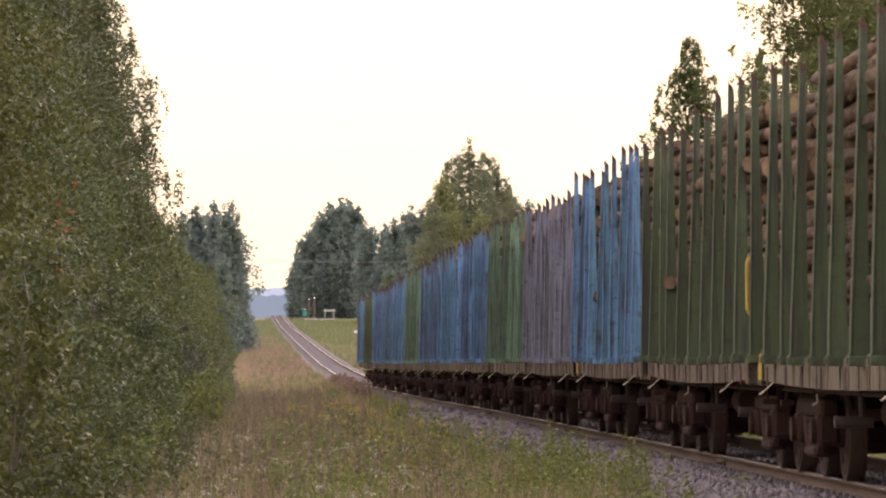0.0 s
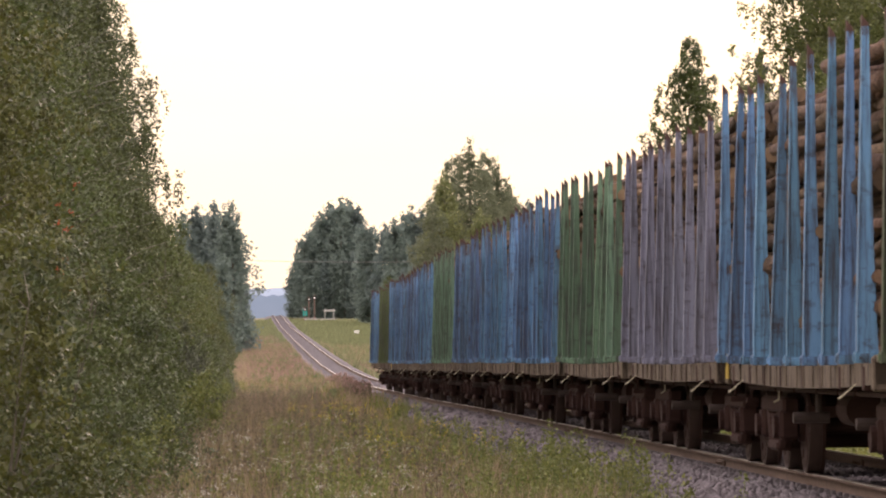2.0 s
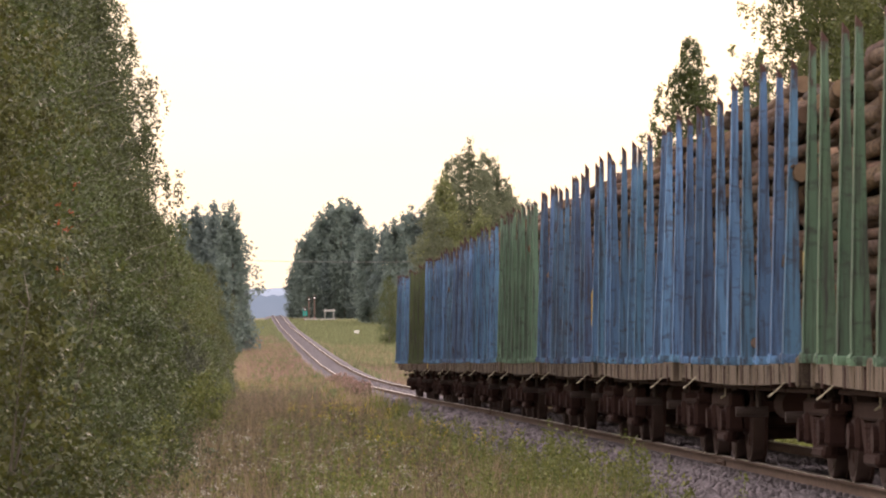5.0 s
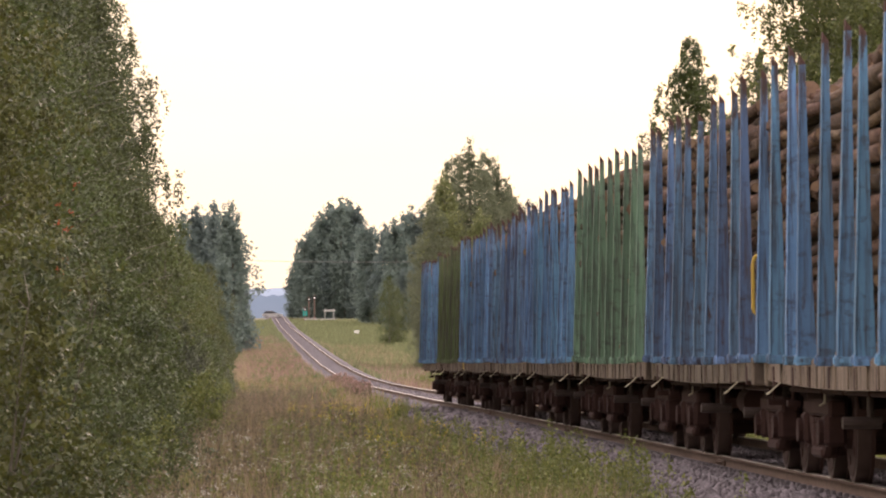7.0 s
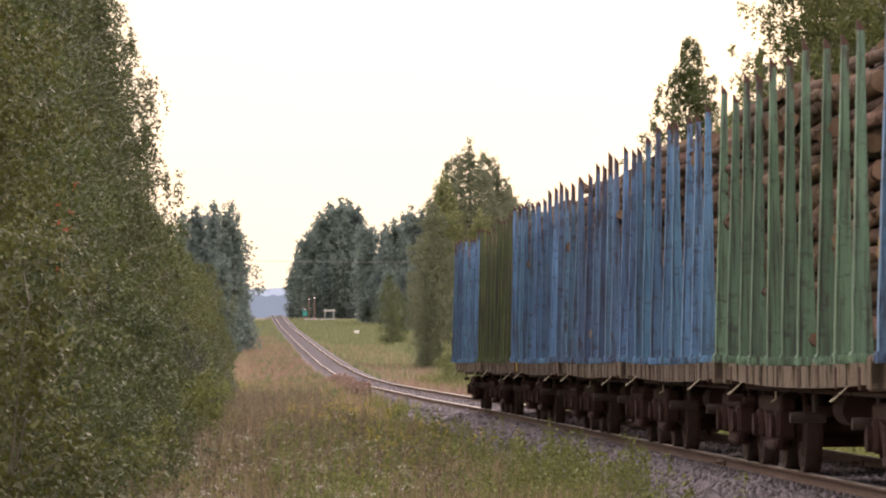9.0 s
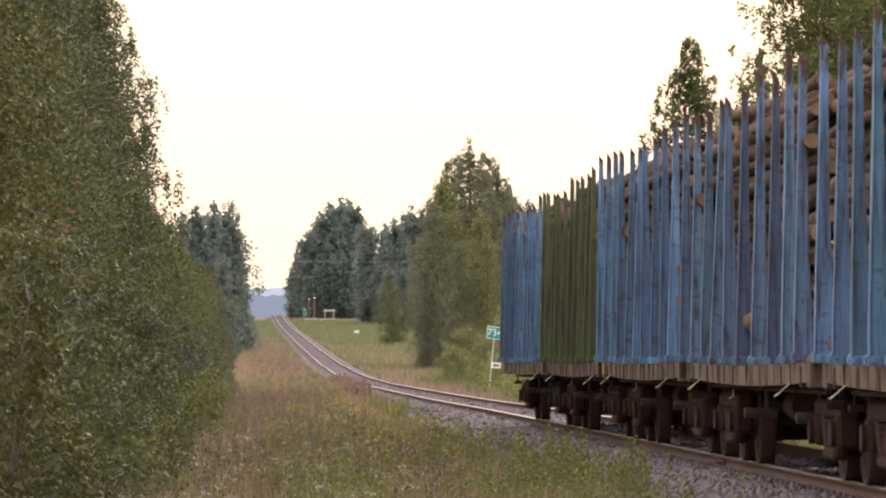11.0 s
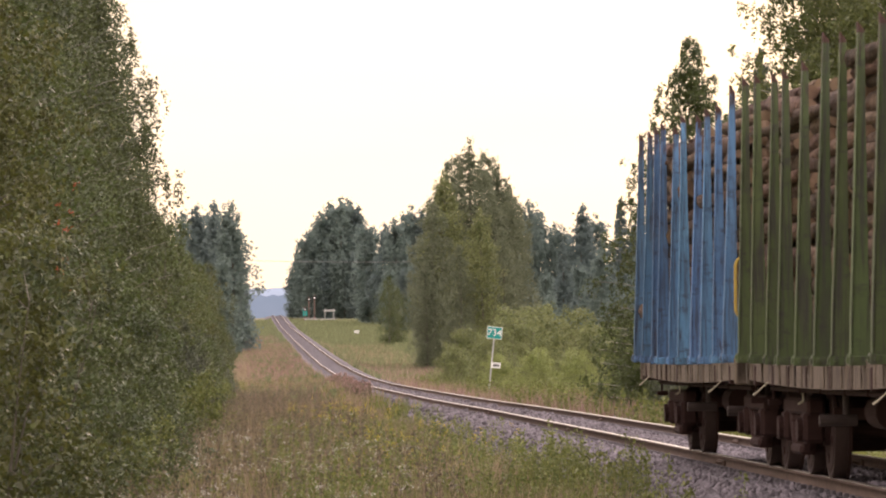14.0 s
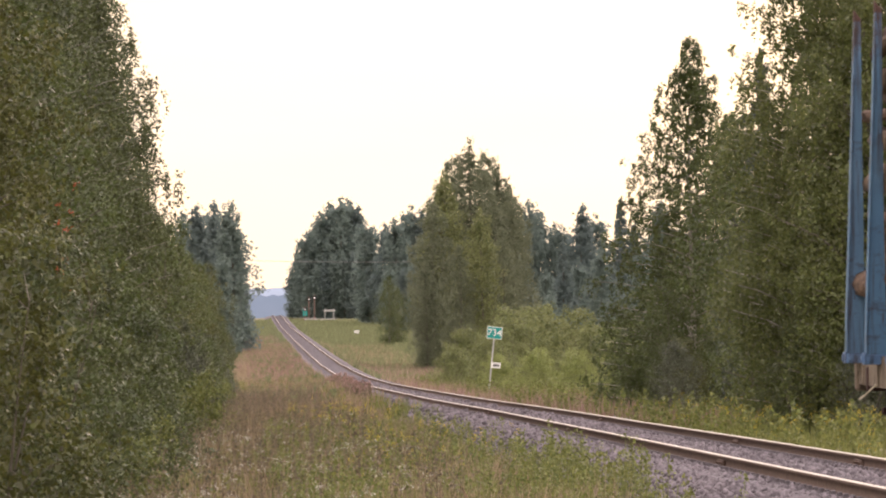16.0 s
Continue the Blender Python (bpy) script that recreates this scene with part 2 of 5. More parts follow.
M_LAMPGLOW.node_tree.nodes["Principled BSDF"].inputs["Emission Color"].default_value = (1.0, 0.95, 0.85, 1)
M_LAMPGLOW.node_tree.nodes["Principled BSDF"].inputs["Emission Strength"].default_value = 1.2
# Far ridges, kilometres away: the evening haze is painted into their base colours
M_RIDGE = surface("haze_blue_ridge", (0.28, 0.345, 0.43), (0.31, 0.375, 0.46), scale=0.01, rough=1.0, spec=0.0)
M_RIDGE2 = surface("hazed_forest_ridge", (0.14, 0.185, 0.24), (0.18, 0.225, 0.28), scale=0.02, rough=1.0, spec=0.0)


# ---- mesh helpers ----
def quads(name, verts, faces, *mats):
    """A mesh from arrays: verts (n, 3) and faces (m, k)."""
    verts, faces = np.asarray(verts, np.float32), np.asarray(faces, np.int32)
    me = bpy.data.meshes.new(name)
    m, k = faces.shape
    me.vertices.add(len(verts))
    me.vertices.foreach_set("co", verts.ravel())
    me.loops.add(m * k)
    me.loops.foreach_set("vertex_index", faces.ravel())
    me.polygons.add(m)
    me.polygons.foreach_set("loop_start", np.arange(0, m * k, k, dtype=np.int32))
    me.polygons.foreach_set("loop_total", np.full(m, k, np.int32))
    for mm in mats:
        me.materials.append(mm)
    me.update(calc_edges=True)
    return me


def from_bm(name, bm, *mats):
    me = bpy.data.meshes.new(name)
    bm.normal_update()
    bm.to_mesh(me)
    bm.free()
    for mm in mats:
        me.materials.append(mm)
    return me


def part(name, mesh, parent=None, at=None, label=""):
    ob = new(name, mesh)
    if parent:
        ob.parent = parent
    if at is not None:
        ob.matrix_basis = at
    return tagged(ob, label) if label else ob


def box(bm, x0, x1, y0, y1, z0, z1, bevel=0.0, mat=0):
    r = bmesh.ops.create_cube(bm, size=1, matrix=Matrix.Translation(((x0 + x1) / 2, (y0 + y1) / 2, (z0 + z1) / 2)) @ Matrix.Diagonal((x1 - x0, y1 - y0, z1 - z0, 1)))
    fs = {f for v in r["verts"] for f in v.link_faces}
    for f in fs:
        f.material_index = mat
    if bevel:
        bmesh.ops.bevel(bm, geom=list({e for f in fs for e in f.edges}), offset=bevel, segments=1, affect="EDGES")
    return r["verts"]


def rod(bm, a, b, r, r2=None, n=8, mat=0):
    a, b = Vector(a), Vector(b)
    m = Matrix.Translation((a + b) / 2) @ (b - a).to_track_quat("Z", "Y").to_matrix().to_4x4()
    q = bmesh.ops.create_cone(bm, cap_ends=True, segments=n, radius1=r, radius2=r if r2 is None else r2, depth=(b - a).length, matrix=m)
    for v in q["verts"]:
        for f in v.link_faces:
            f.material_index = mat


def thing(name, at, label, category, group="", kind=""):
    ob = new(name)
    ob.empty_display_size = 0.3
    ob.matrix_basis = at
    return tagged(ob, label, category, group, kind)


# ---- the lie of the land ----
_py = [-400, -150, 0, 48, 62, 80, 96, 122, 168, 221, 264, 326, 370, 425, 521, 665, 870, 1010, 1140, 1220, 1500, 2100, 4800]
_pz = [0.6, -0.2, -1.20, -1.548, -1.648, -1.778, -1.903, -2.092, -2.478, -2.855, -3.165, -3.435, -3.44, -3.34, -2.92, -2.15, -1.00, 0.20, 1.42, 1.45, -2, -8, -10]
_fy = np.arange(-400, 4800, 4.0)
_fz = np.interp(_fy, _py, _pz)
_ker = np.hanning(11) / np.hanning(11).sum()
_fz = np.convolve(np.pad(_fz, 5, mode="edge"), _ker, "valid")


def rail_z(y):
    """Height of the rails' running surface."""
    return np.interp(y, _fy, _fz)


def ground_z(x, y):
    x, y = np.asarray(x, float), np.asarray(y, float)
    d = x - TRACK
    left = np.clip((-d - 2.6) / 3.0, 0, 1)
    right = np.clip((d - 2.6) / 4.0, 0, 1)
    lump = 0.06 * np.sin(x * 1.3 + y * 0.21) + 0.05 * np.sin(x * 0.7 - y * 0.33 + 1.0) + 0.04 * np.sin(y * 0.83 + x * 2.1)
    off = np.clip((np.abs(d) - 2.6) / 2.0, 0, 1)
    mound = 0.55 * np.exp(-((x - 3.7) / 0.75) ** 2 - ((y - 222) / 32) ** 2)
    rise = np.clip((np.abs(d) - 30) / 200, 0, 1) * 2.0
    return rail_z(y) - 0.62 - 0.18 * left - 0.15 * right + lump * off + mound + rise


def spread_axis(stops):
    out = []
    for (a, b, s) in stops:
        out += list(np.arange(a, b, s))
    return np.array(out + [stops[-1][1]])


gx = spread_axis([(-3000, -200, 400), (-200, -30, 20), (-30, -6, 3), (-6, 20, 0.5), (20, 60, 4), (60, 240, 30), (240, 3000, 460)])
gy = spread_axis([(-300, 0, 20), (0, 30, 3), (30, 200, 1.0), (200, 500, 2.5), (500, 1300, 10), (1300, 4700, 200)])
GX, GY = np.meshgrid(gx, gy)
gv = np.stack([GX, GY, ground_z(GX, GY)], -1).reshape(-1, 3)
ii, jj = np.meshgrid(np.arange(len(gy) - 1), np.arange(len(gx) - 1), indexing="ij")
k0 = (ii * len(gx) + jj).ravel()
ground = new("ground", quads("ground", gv, np.stack([k0, k0 + 1, k0 + 1 + len(gx), k0 + len(gx)], -1), M_GROUND))
tagged(ground, "grassy meadow soil dipping and rising along the railway", "ground", kind="structure")
for p in ground.data.polygons:
    p.use_smooth = True


def ridge(name, y, base, x0, x1, heights, mat, label):
    """A far wooded ridge with thickness."""
    n = len(heights)
    xs = np.linspace(x0, x1, n)
    v, f = [], []
    for x, h in zip(xs, heights):
        v += [(x, y, base), (x, y + 30, base + h), (x, y + 160, base)]
    for i in range(n - 1):
        a = 3 * i
        f += [(a, a + 3, a + 4, a + 1), (a + 1, a + 4, a + 5, a + 2)]
    ob = new(name, quads(name, np.array(v), np.array(f), mat))
    return tagged(ob, label, "hills", kind="structure")


_r = np.random.RandomState(5)
ridge("backdrop_hills", 4300, -14, -700, 900, 42 + 2.0 * np.sin(np.linspace(0, 12, 240)) + _r.rand(240) * 1.2, M_RIDGE, "far wooded hills on the horizon, tinted blue for haze")
ridge("backdrop_forest", 2500, -10, -400, 500, 19.5 + 1.5 * np.sin(np.linspace(0, 31, 300)) + _r.rand(300) * 2.2, M_RIDGE2, "far forest edge beyond the crossing, tinted bluish for haze")


# ---- the track ----
def sweep(name, profile, ys, mats, face_mats=None, x=TRACK):
    """Sweep a closed outline (dx, dz above the rail level) along the line."""
    n, k = len(ys), len(profile)
    v = [(x + px, y, z + pz) for y, z in zip(ys, rail_z(np.array(ys))) for px, pz in profile]
    f = [(i * k + j, i * k + (j + 1) % k, (i + 1) * k + (j + 1) % k, (i + 1) * k + j) for i in range(n - 1) for j in range(k)]
    me = quads(name, np.array(v), np.array(f), *mats)
    if face_mats:
        for i, p in enumerate(me.polygons):
            p.material_index = face_mats[i % k]
    return me


line_ys = spread_axis([(-200, 30, 10), (30, 300, 2), (300, 1300, 6)])
bed = [(-3.2, -0.80), (-2.55, -0.56), (-1.62, -0.19), (-0.85, -0.165), (0.85, -0.165), (1.62, -0.19), (2.55, -0.56), (3.2, -0.80), (0, -1.3)]
track_bed = new("track_bed", sweep("track_bed", bed, line_ys, [M_BALLAST]))
tagged(track_bed, "grey crushed stone ballast bed with sloping shoulders", "ballast", kind="structure")
RAIL = [(-0.065, -0.17), (0.065, -0.17), (0.065, -0.155), (0.012, -0.135), (0.012, -0.045), (0.036, -0.036), (0.036, -0.006), (0.026, 0.0), (-0.026, 0.0), (-0.036, -0.006), (-0.036, -0.036), (-0.012, -0.045), (-0.012, -0.135), (-0.065, -0.155)]
RFM = [0] * 14
RFM[6] = RFM[7] = RFM[8] = 1
for side in (-1, 1):
    rail = new("rail", sweep("rail", RAIL, line_ys, [M_RAILSIDE, M_RAILTOP], RFM, TRACK + side * 0.795))
    tagged(rail, "rusty steel rail with a polished running surface", "rail", "the two rails", "structure")
    joints = (79.5, 110.0, 63.5, 142.0) if side > 0 else (64.2, 95.0, 126.0)
    for jy in joints:
        bm = bmesh.new()
        for s in (-1, 1):
            box(bm, s * 0.014, s * 0.045, -0.4, 0.4, -0.13, -0.05, 0.006)
            for k in range(4):
                rod(bm, (s * 0.045, -0.3 + 0.2 * k, -0.09), (s * 0.07, -0.3 + 0.2 * k, -0.09), 0.016, n=6)
        part("fishplate", from_bm("fishplate", bm, M_RAILSIDE), rail, pose(TRACK + side * 0.795, jy, float(rail_z(jy))))


# ---- the timber train ----
WAGON = 14.62           # over the couplers
DECK = 1.20             # above the rail
STAKE = 2.87
WHEEL_R = 0.475
COLOURS = ["blue", "olive", "blue", "rusty blue", "blue", "green", "rusty blue", "blue", "blue", "green", "lavender", "blue", "dark green", "dark green", "olive"]


def tail_y(t):
    """Distance ahead of the camera of the train's last stake."""
    return 242.79 - 12.904 * t + 0.0475 * t * t - 0.00103 * t ** 3


def sag(y):
    """The loaded deck hangs a little between the bogies."""
    return -0.03 * (1 - (2 * y / 13.4) ** 2)


def stake_mesh(colour, tall=STAKE):
    """A tapered stake: outer flange, web and lips, cut slanting at the top. Outer side at -x."""
    bm = bmesh.new()
    rings = []
    for z, x0, x1, w in ((0.0, 0.0, 0.180, 0.05), (0.35, 0.004, 0.165, 0.05), (0.9, 0.022, 0.150, 0.046), (2.0, 0.055, 0.137, 0.04), (tall - 0.12, 0.075, 0.134, 0.034)):
        rings.append([bm.verts.new(p) for p in ((x0, -w - 0.012, z), (x0 + 0.012, -w - 0.012, z), (x0 + 0.016, -w, z), (x1, -w, z), (x1, w, z), (x0 + 0.016, w, z), (x0 + 0.012, w + 0.012, z), (x0, w + 0.012, z))])
    top = [bm.verts.new((v.co.x, v.co.y, tall - 0.02 - (v.co.x - 0.07) * 1.3)) for v in rings[-1]]
    rings.append(top)
    for r, (a, b) in enumerate(zip(rings, rings[1:])):
        for j in range(8):
            f = bm.faces.new((a[j], a[(j + 1) % 8], b[(j + 1) % 8], b[j]))
            f.material_index = 1 if r == len(rings) - 2 else 0
    bm.faces.new(top).material_index = 1
    bm.faces.new(list(reversed(rings[0])))
    return from_bm("stake", bm, PAINT[colour], M_TIP)


def pocket_mesh(colour):
    bm = bmesh.new()
    box(bm, -0.016, 0.0, -0.072, 0.072, -0.045, 0.050, 0.005)
    box(bm, -0.016, 0.188, -0.078, -0.064, -0.045, 0.035, 0.004)
    box(bm, -0.016, 0.195, 0.064, 0.078, -0.045, 0.045, 0.004)
    box(bm, -0.032, -0.016, -0.028, 0.028, -0.03, 0.03, 0.004)
    rod(bm, (0.03, -0.095, 0.0), (0.03, -0.078, 0.0), 0.02, n=6)
    rod(bm, (0.13, -0.095, 0.0), (0.13, -0.078, 0.0), 0.02, n=6)
    return from_bm("stake_pocket", bm, PAINT[colour])


def sill_mesh():
    """Side sill, deeper between the bogies, with upright ribs; outer side at -x."""
    bm = bmesh.new()
    ys = np.linspace(-6.7, 6.7, 25)
    rows = []
    for y in ys:
        top = sag(y) - 0.02
        low = -0.24 - 0.035 * (1 - (y / 6.7) ** 2) + sag(y)
        rows.append([bm.verts.new((x, y, z)) for x, z in ((0, low), (0, top), (0.10, top), (0.10, low))])
    for a, b in zip(rows, rows[1:]):
        for j in range(4):
            bm.faces.new((a[j], b[j], b[(j + 1) % 4], a[(j + 1) % 4]))
    bm.faces.new(rows[0])
    bm.faces.new(list(reversed(rows[-1])))
    rng = random.Random(3)
    y = -6.6
    while y < 6.6:
        low = -0.24 - 0.035 * (1 - (y / 6.7) ** 2) + sag(y)
        box(bm, -0.008 - 0.008 * rng.random(), 0, y - 0.03, y + 0.03, low + 0.01, sag(y) - 0.03, 0.006)
        y += 0.55 + 0.5 * rng.random()
    bmesh.ops.recalc_face_normals(bm, faces=bm.faces)
    return from_bm("side_sill", bm, M_SILL)


def deck_mesh():
    bm = bmesh.new()
    for k in range(44):
        y = -6.6 + 13.2 * k / 43
        box(bm, -1.42, 1.42, y - 0.147, y + 0.147, sag(y) - 0.06, sag(y), 0.006)
    return from_bm("deck", bm, M_DECK)


def under_mesh():
    bm = bmesh.new()
    box(bm, -0.22, 0.22, -6.6, 6.6, -0.42, -0.08, 0.02)
    for y in (-5.9, -4.1, -2.6, -1.0, 1.0, 2.6, 4.1, 5.9):
        box(bm, -1.44, 1.44, y - 0.06, y + 0.06, -0.30, -0.10, 0.01)
    return from_bm("centre_sill", bm, M_STEEL)


def end_beam_mesh():
    bm = bmesh.new()
    box(bm, -1.45, 1.45, -0.08, 0.08, -0.30, -0.01, 0.02)
    for x in (-1.2, -0.7, 0.7, 1.2):
        box(bm, x - 0.05, x + 0.05, -0.11, 0.11, -0.30, -0.04, 0.01)
    return from_bm("end_beam", bm, M_SILL)


def coupler_mesh():
    bm = bmesh.new()
    box(bm, -0.10, 0.10, -0.1, 0.42, -0.29, -0.10, 0.02)
    box(bm, -0.19, 0.13, 0.40, 0.58, -0.33, -0.05, 0.04)
    box(bm, 0.05, 0.20, 0.45, 0.62, -0.30, -0.08, 0.03)
    a = (-0.3, 0.25, -0.22)
    for b in ((-0.34, 0.36, -0.36), (-0.36, 0.44, -0.52), (-0.33, 0.50, -0.62)):
        rod(bm, a, b, 0.025)
        a = b
    return from_bm("coupler", bm, M_STEEL)


def wheelset_mesh():
    bm = bmesh.new()
    rod(bm, (-1.02, 0, 0), (1.02, 0, 0), 0.085, n=12)
    for s in (-1, 1):
        rod(bm, (s * 0.73, 0, 0), (s * 0.865, 0, 0), WHEEL_R, n=28, mat=1)
        rod(bm, (s * 0.70, 0, 0), (s * 0.735, 0, 0), WHEEL_R + 0.03, n=28)
        rod(bm, (s * 0.862, 0, 0), (s * 0.872, 0, 0), WHEEL_R - 0.05, n=24)
        rod(bm, (s * 0.862, 0, 0), (s * 0.93, 0, 0), 0.16, n=14)
        for k in range(5):
            a = k * math.tau / 5
            rod(bm, (s * 0.866, 0.28 * math.cos(a), 0.28 * math.sin(a)), (s * 0.884, 0.28 * math.cos(a), 0.28 * math.sin(a)), 0.05, n=8)
    return from_bm("wheelset", bm, M_WHEEL, M_TREAD)


def side_frame_mesh():
    """Cast bogie side with two axle boxes and a spring nest; outer side at -x."""
    bm = bmesh.new()
    box(bm, -0.09, 0.09, -1.15, 1.15, 0.62, 0.78, 0.03)
    for s in (-1, 1):
        box(bm, -0.12, 0.10, s * 0.925 - 0.17, s * 0.925 + 0.17, 0.34, 0.66, 0.04)
        rod(bm, (-0.17, s * 0.925, 0.475), (-0.10, s * 0.925, 0.475), 0.12, n=12)
        rod(bm, (0, s * 0.78, 0.66), (0, s * 0.42, 0.30), 0.075)
    box(bm, -0.09, 0.09, -0.46, 0.46, 0.22, 0.33, 0.03)
    for y in (-0.26, 0, 0.26):
        for k in range(5):
            rod(bm, (0, y, 0.33 + k * 0.058), (0, y, 0.37 + k * 0.058), 0.095, n=10)
    return from_bm("side_frame", bm, M_STEEL)


def bolster_mesh():
    bm = bmesh.new()
    box(bm, -1.0, 1.0, -0.20, 0.20, 0.60, 0.80, 0.04)
    box(bm, -0.98, 0.98, -0.06, 0.06, 0.24, 0.62, 0.03)
    rod(bm, (0, 0, 0.78), (0, 0, 0.86), 0.18, n=14)
    for s in (-1, 1):
        box(bm, -1.05, 1.05, s * 0.36 - 0.05, s * 0.36 + 0.05, 0.36, 0.46, 0.02)
        for x in (-0.795, 0.795):
            box(bm, x - 0.06, x + 0.06, s * 0.42 - 0.04, s * 0.42 + 0.04, 0.30, 0.62, 0.02)
    return from_bm("bogie", bm, M_STEEL)


def tank_mesh():
    bm = bmesh.new()
    rod(bm, (-0.75, -0.45, -0.52), (-0.75, 0.45, -0.52), 0.16, n=14)
    for y in (-0.3, 0.3):
        box(bm, -0.80, -0.70, y - 0.03, y + 0.03, -0.42, -0.20)
    return from_bm("air_tank", bm, M_STEEL)


def cylinder_mesh():
    bm = bmesh.new()
    rod(bm, (-0.5, 0.9, -0.50), (-0.5, 1.9, -0.50), 0.11, n=12)
    rod(bm, (-0.5, 1.85, -0.50), (-0.5, 3.4, -0.46), 0.02)
    box(bm, -0.55, -0.45, 1.1, 1.3, -0.45, -0.15)
    return from_bm("brake_cylinder", bm, M_STEEL)


def hook_mesh():
    bm = bmesh.new()
    rod(bm, (-1.2, 1.2, -0.45), (-1.2, 1.2, -0.15), 0.009)
    rod(bm, (-1.2, 1.2, -0.44), (-1.25, 1.2, -0.47), 0.011)
    return from_bm("hanging_hook", bm, M_LEVER)


def drawbar_mesh():
    bm = bmesh.new()
    rod(bm, (-1.30, -1.15, -0.60), (-0.95, -1.15, -0.60), 0.055, n=10)
    rod(bm, (-1.05, -1.15, -0.60), (-1.05, -1.10, -0.25), 0.03)
    return from_bm("hanging_bracket", bm, M_POSTDARK)


def lever_mesh():
    bm = bmesh.new()
    rod(bm, (0.03, 0, 0.03), (-0.11, 0.04, -0.10), 0.007)
    rod(bm, (-0.11, 0.04, -0.10), (-0.15, 0.05, -0.13), 0.010)
    return from_bm("release_lever", bm, M_LEVER)


def handrail_mesh():
    """Yellow bent-tube hand rail of the brakesman's step."""
    bm = bmesh.new()
    pts = [(-0.90, 0, 0.40), (-1.32, 0, 0.40), (-1.37, 0, 0.42), (-1.40, 0, 0.47), (-1.40, 0, 0.94), (-1.38, 0, 1.0), (-1.33, 0, 1.02), (-0.50, 0, 1.02), (-0.45, 0, 0.97), (-0.45, 0, -0.1)]
    for a, b in zip(pts, pts[1:]):
        rod(bm, a, b, 0.018)
    return from_bm("handrail", bm, M_RAILYEL)


def patch_mesh():
    bm = bmesh.new()
    box(bm, -0.012, 0.0, -0.16, 0.16, -0.24, 0.02, 0.004)
    return from_bm("yellow_marking", bm, M_RAILYEL)


def rigging_mesh():
    """Pull rods, hangers and the train pipe slung below the frame."""
    bm = bmesh.new()
    for x in (-0.35, 0.42):
        rod(bm, (x, -5.9, -0.52), (x, 5.9, -0.50), 0.022, n=6)
    rod(bm, (-1.22, -6.3, -0.34), (-1.22, 6.3, -0.33), 0.024, n=6)
    for y in (-3.6, -2.2, -0.4, 1.6, 3.4):
        box(bm, -1.25, -1.19, y - 0.02, y + 0.02, -0.36, -0.18)
        box(bm, -0.40, -0.30, y - 0.02, y + 0.02, -0.55, -0.28)
    for y in (-3.2, 3.2):
        box(bm, -0.95, 0.95, y - 0.05, y + 0.05, -0.62, -0.50, 0.01)
        rod(bm, (-0.9, y, -0.56), (-0.9, y + 0.5, -0.25), 0.03, n=6)
        rod(bm, (0.9, y, -0.56), (0.9, y + 0.5, -0.25), 0.03, n=6)
    for y in (-6.35, 6.35):
        rod(bm, (-1.20, y, -0.22), (-1.20, y, -0.46), 0.016, n=6)
        box(bm, -1.26, -1.12, y - 0.06, y + 0.06, -0.50, -0.44, 0.01)
    return from_bm("brake_rigging", bm, M_STEEL)


RIGGING = rigging_mesh()
SILL, DECKM, UNDER, BEAM, COUPLER = sill_mesh(), deck_mesh(), under_mesh(), end_beam_mesh(), coupler_mesh()
WHEELSET, SIDEFRAME, BOLSTER, TANK, DRAW, CYL, HOOK = wheelset_mesh(), side_frame_mesh(), bolster_mesh(), tank_mesh(), drawbar_mesh(), cylinder_mesh(), hook_mesh()
LEVER, HANDRAIL, PATCH = lever_mesh(), handrail_mesh(), patch_mesh()
STAKES = {c: stake_mesh(c) for c in PAINT}
POCKETS = {c: pocket_mesh(c) for c in PAINT}
STAKE_YS = [-6.40, -5.15, -3.75, -2.15, -0.70, 0.90, 2.45, 3.55, 5.05, 6.45]
LABELS = {"blue": "flat timber wagon with faded blue stakes", "rusty blue": "flat timber wagon with rust-stained blue stakes", "olive": "flat timber wagon with olive green stakes",
          "green": "flat timber wagon with pale green stakes", "dark green": "flat timber wagon with dark green stakes", "lavender": "flat timber wagon with greyish lavender stakes"}


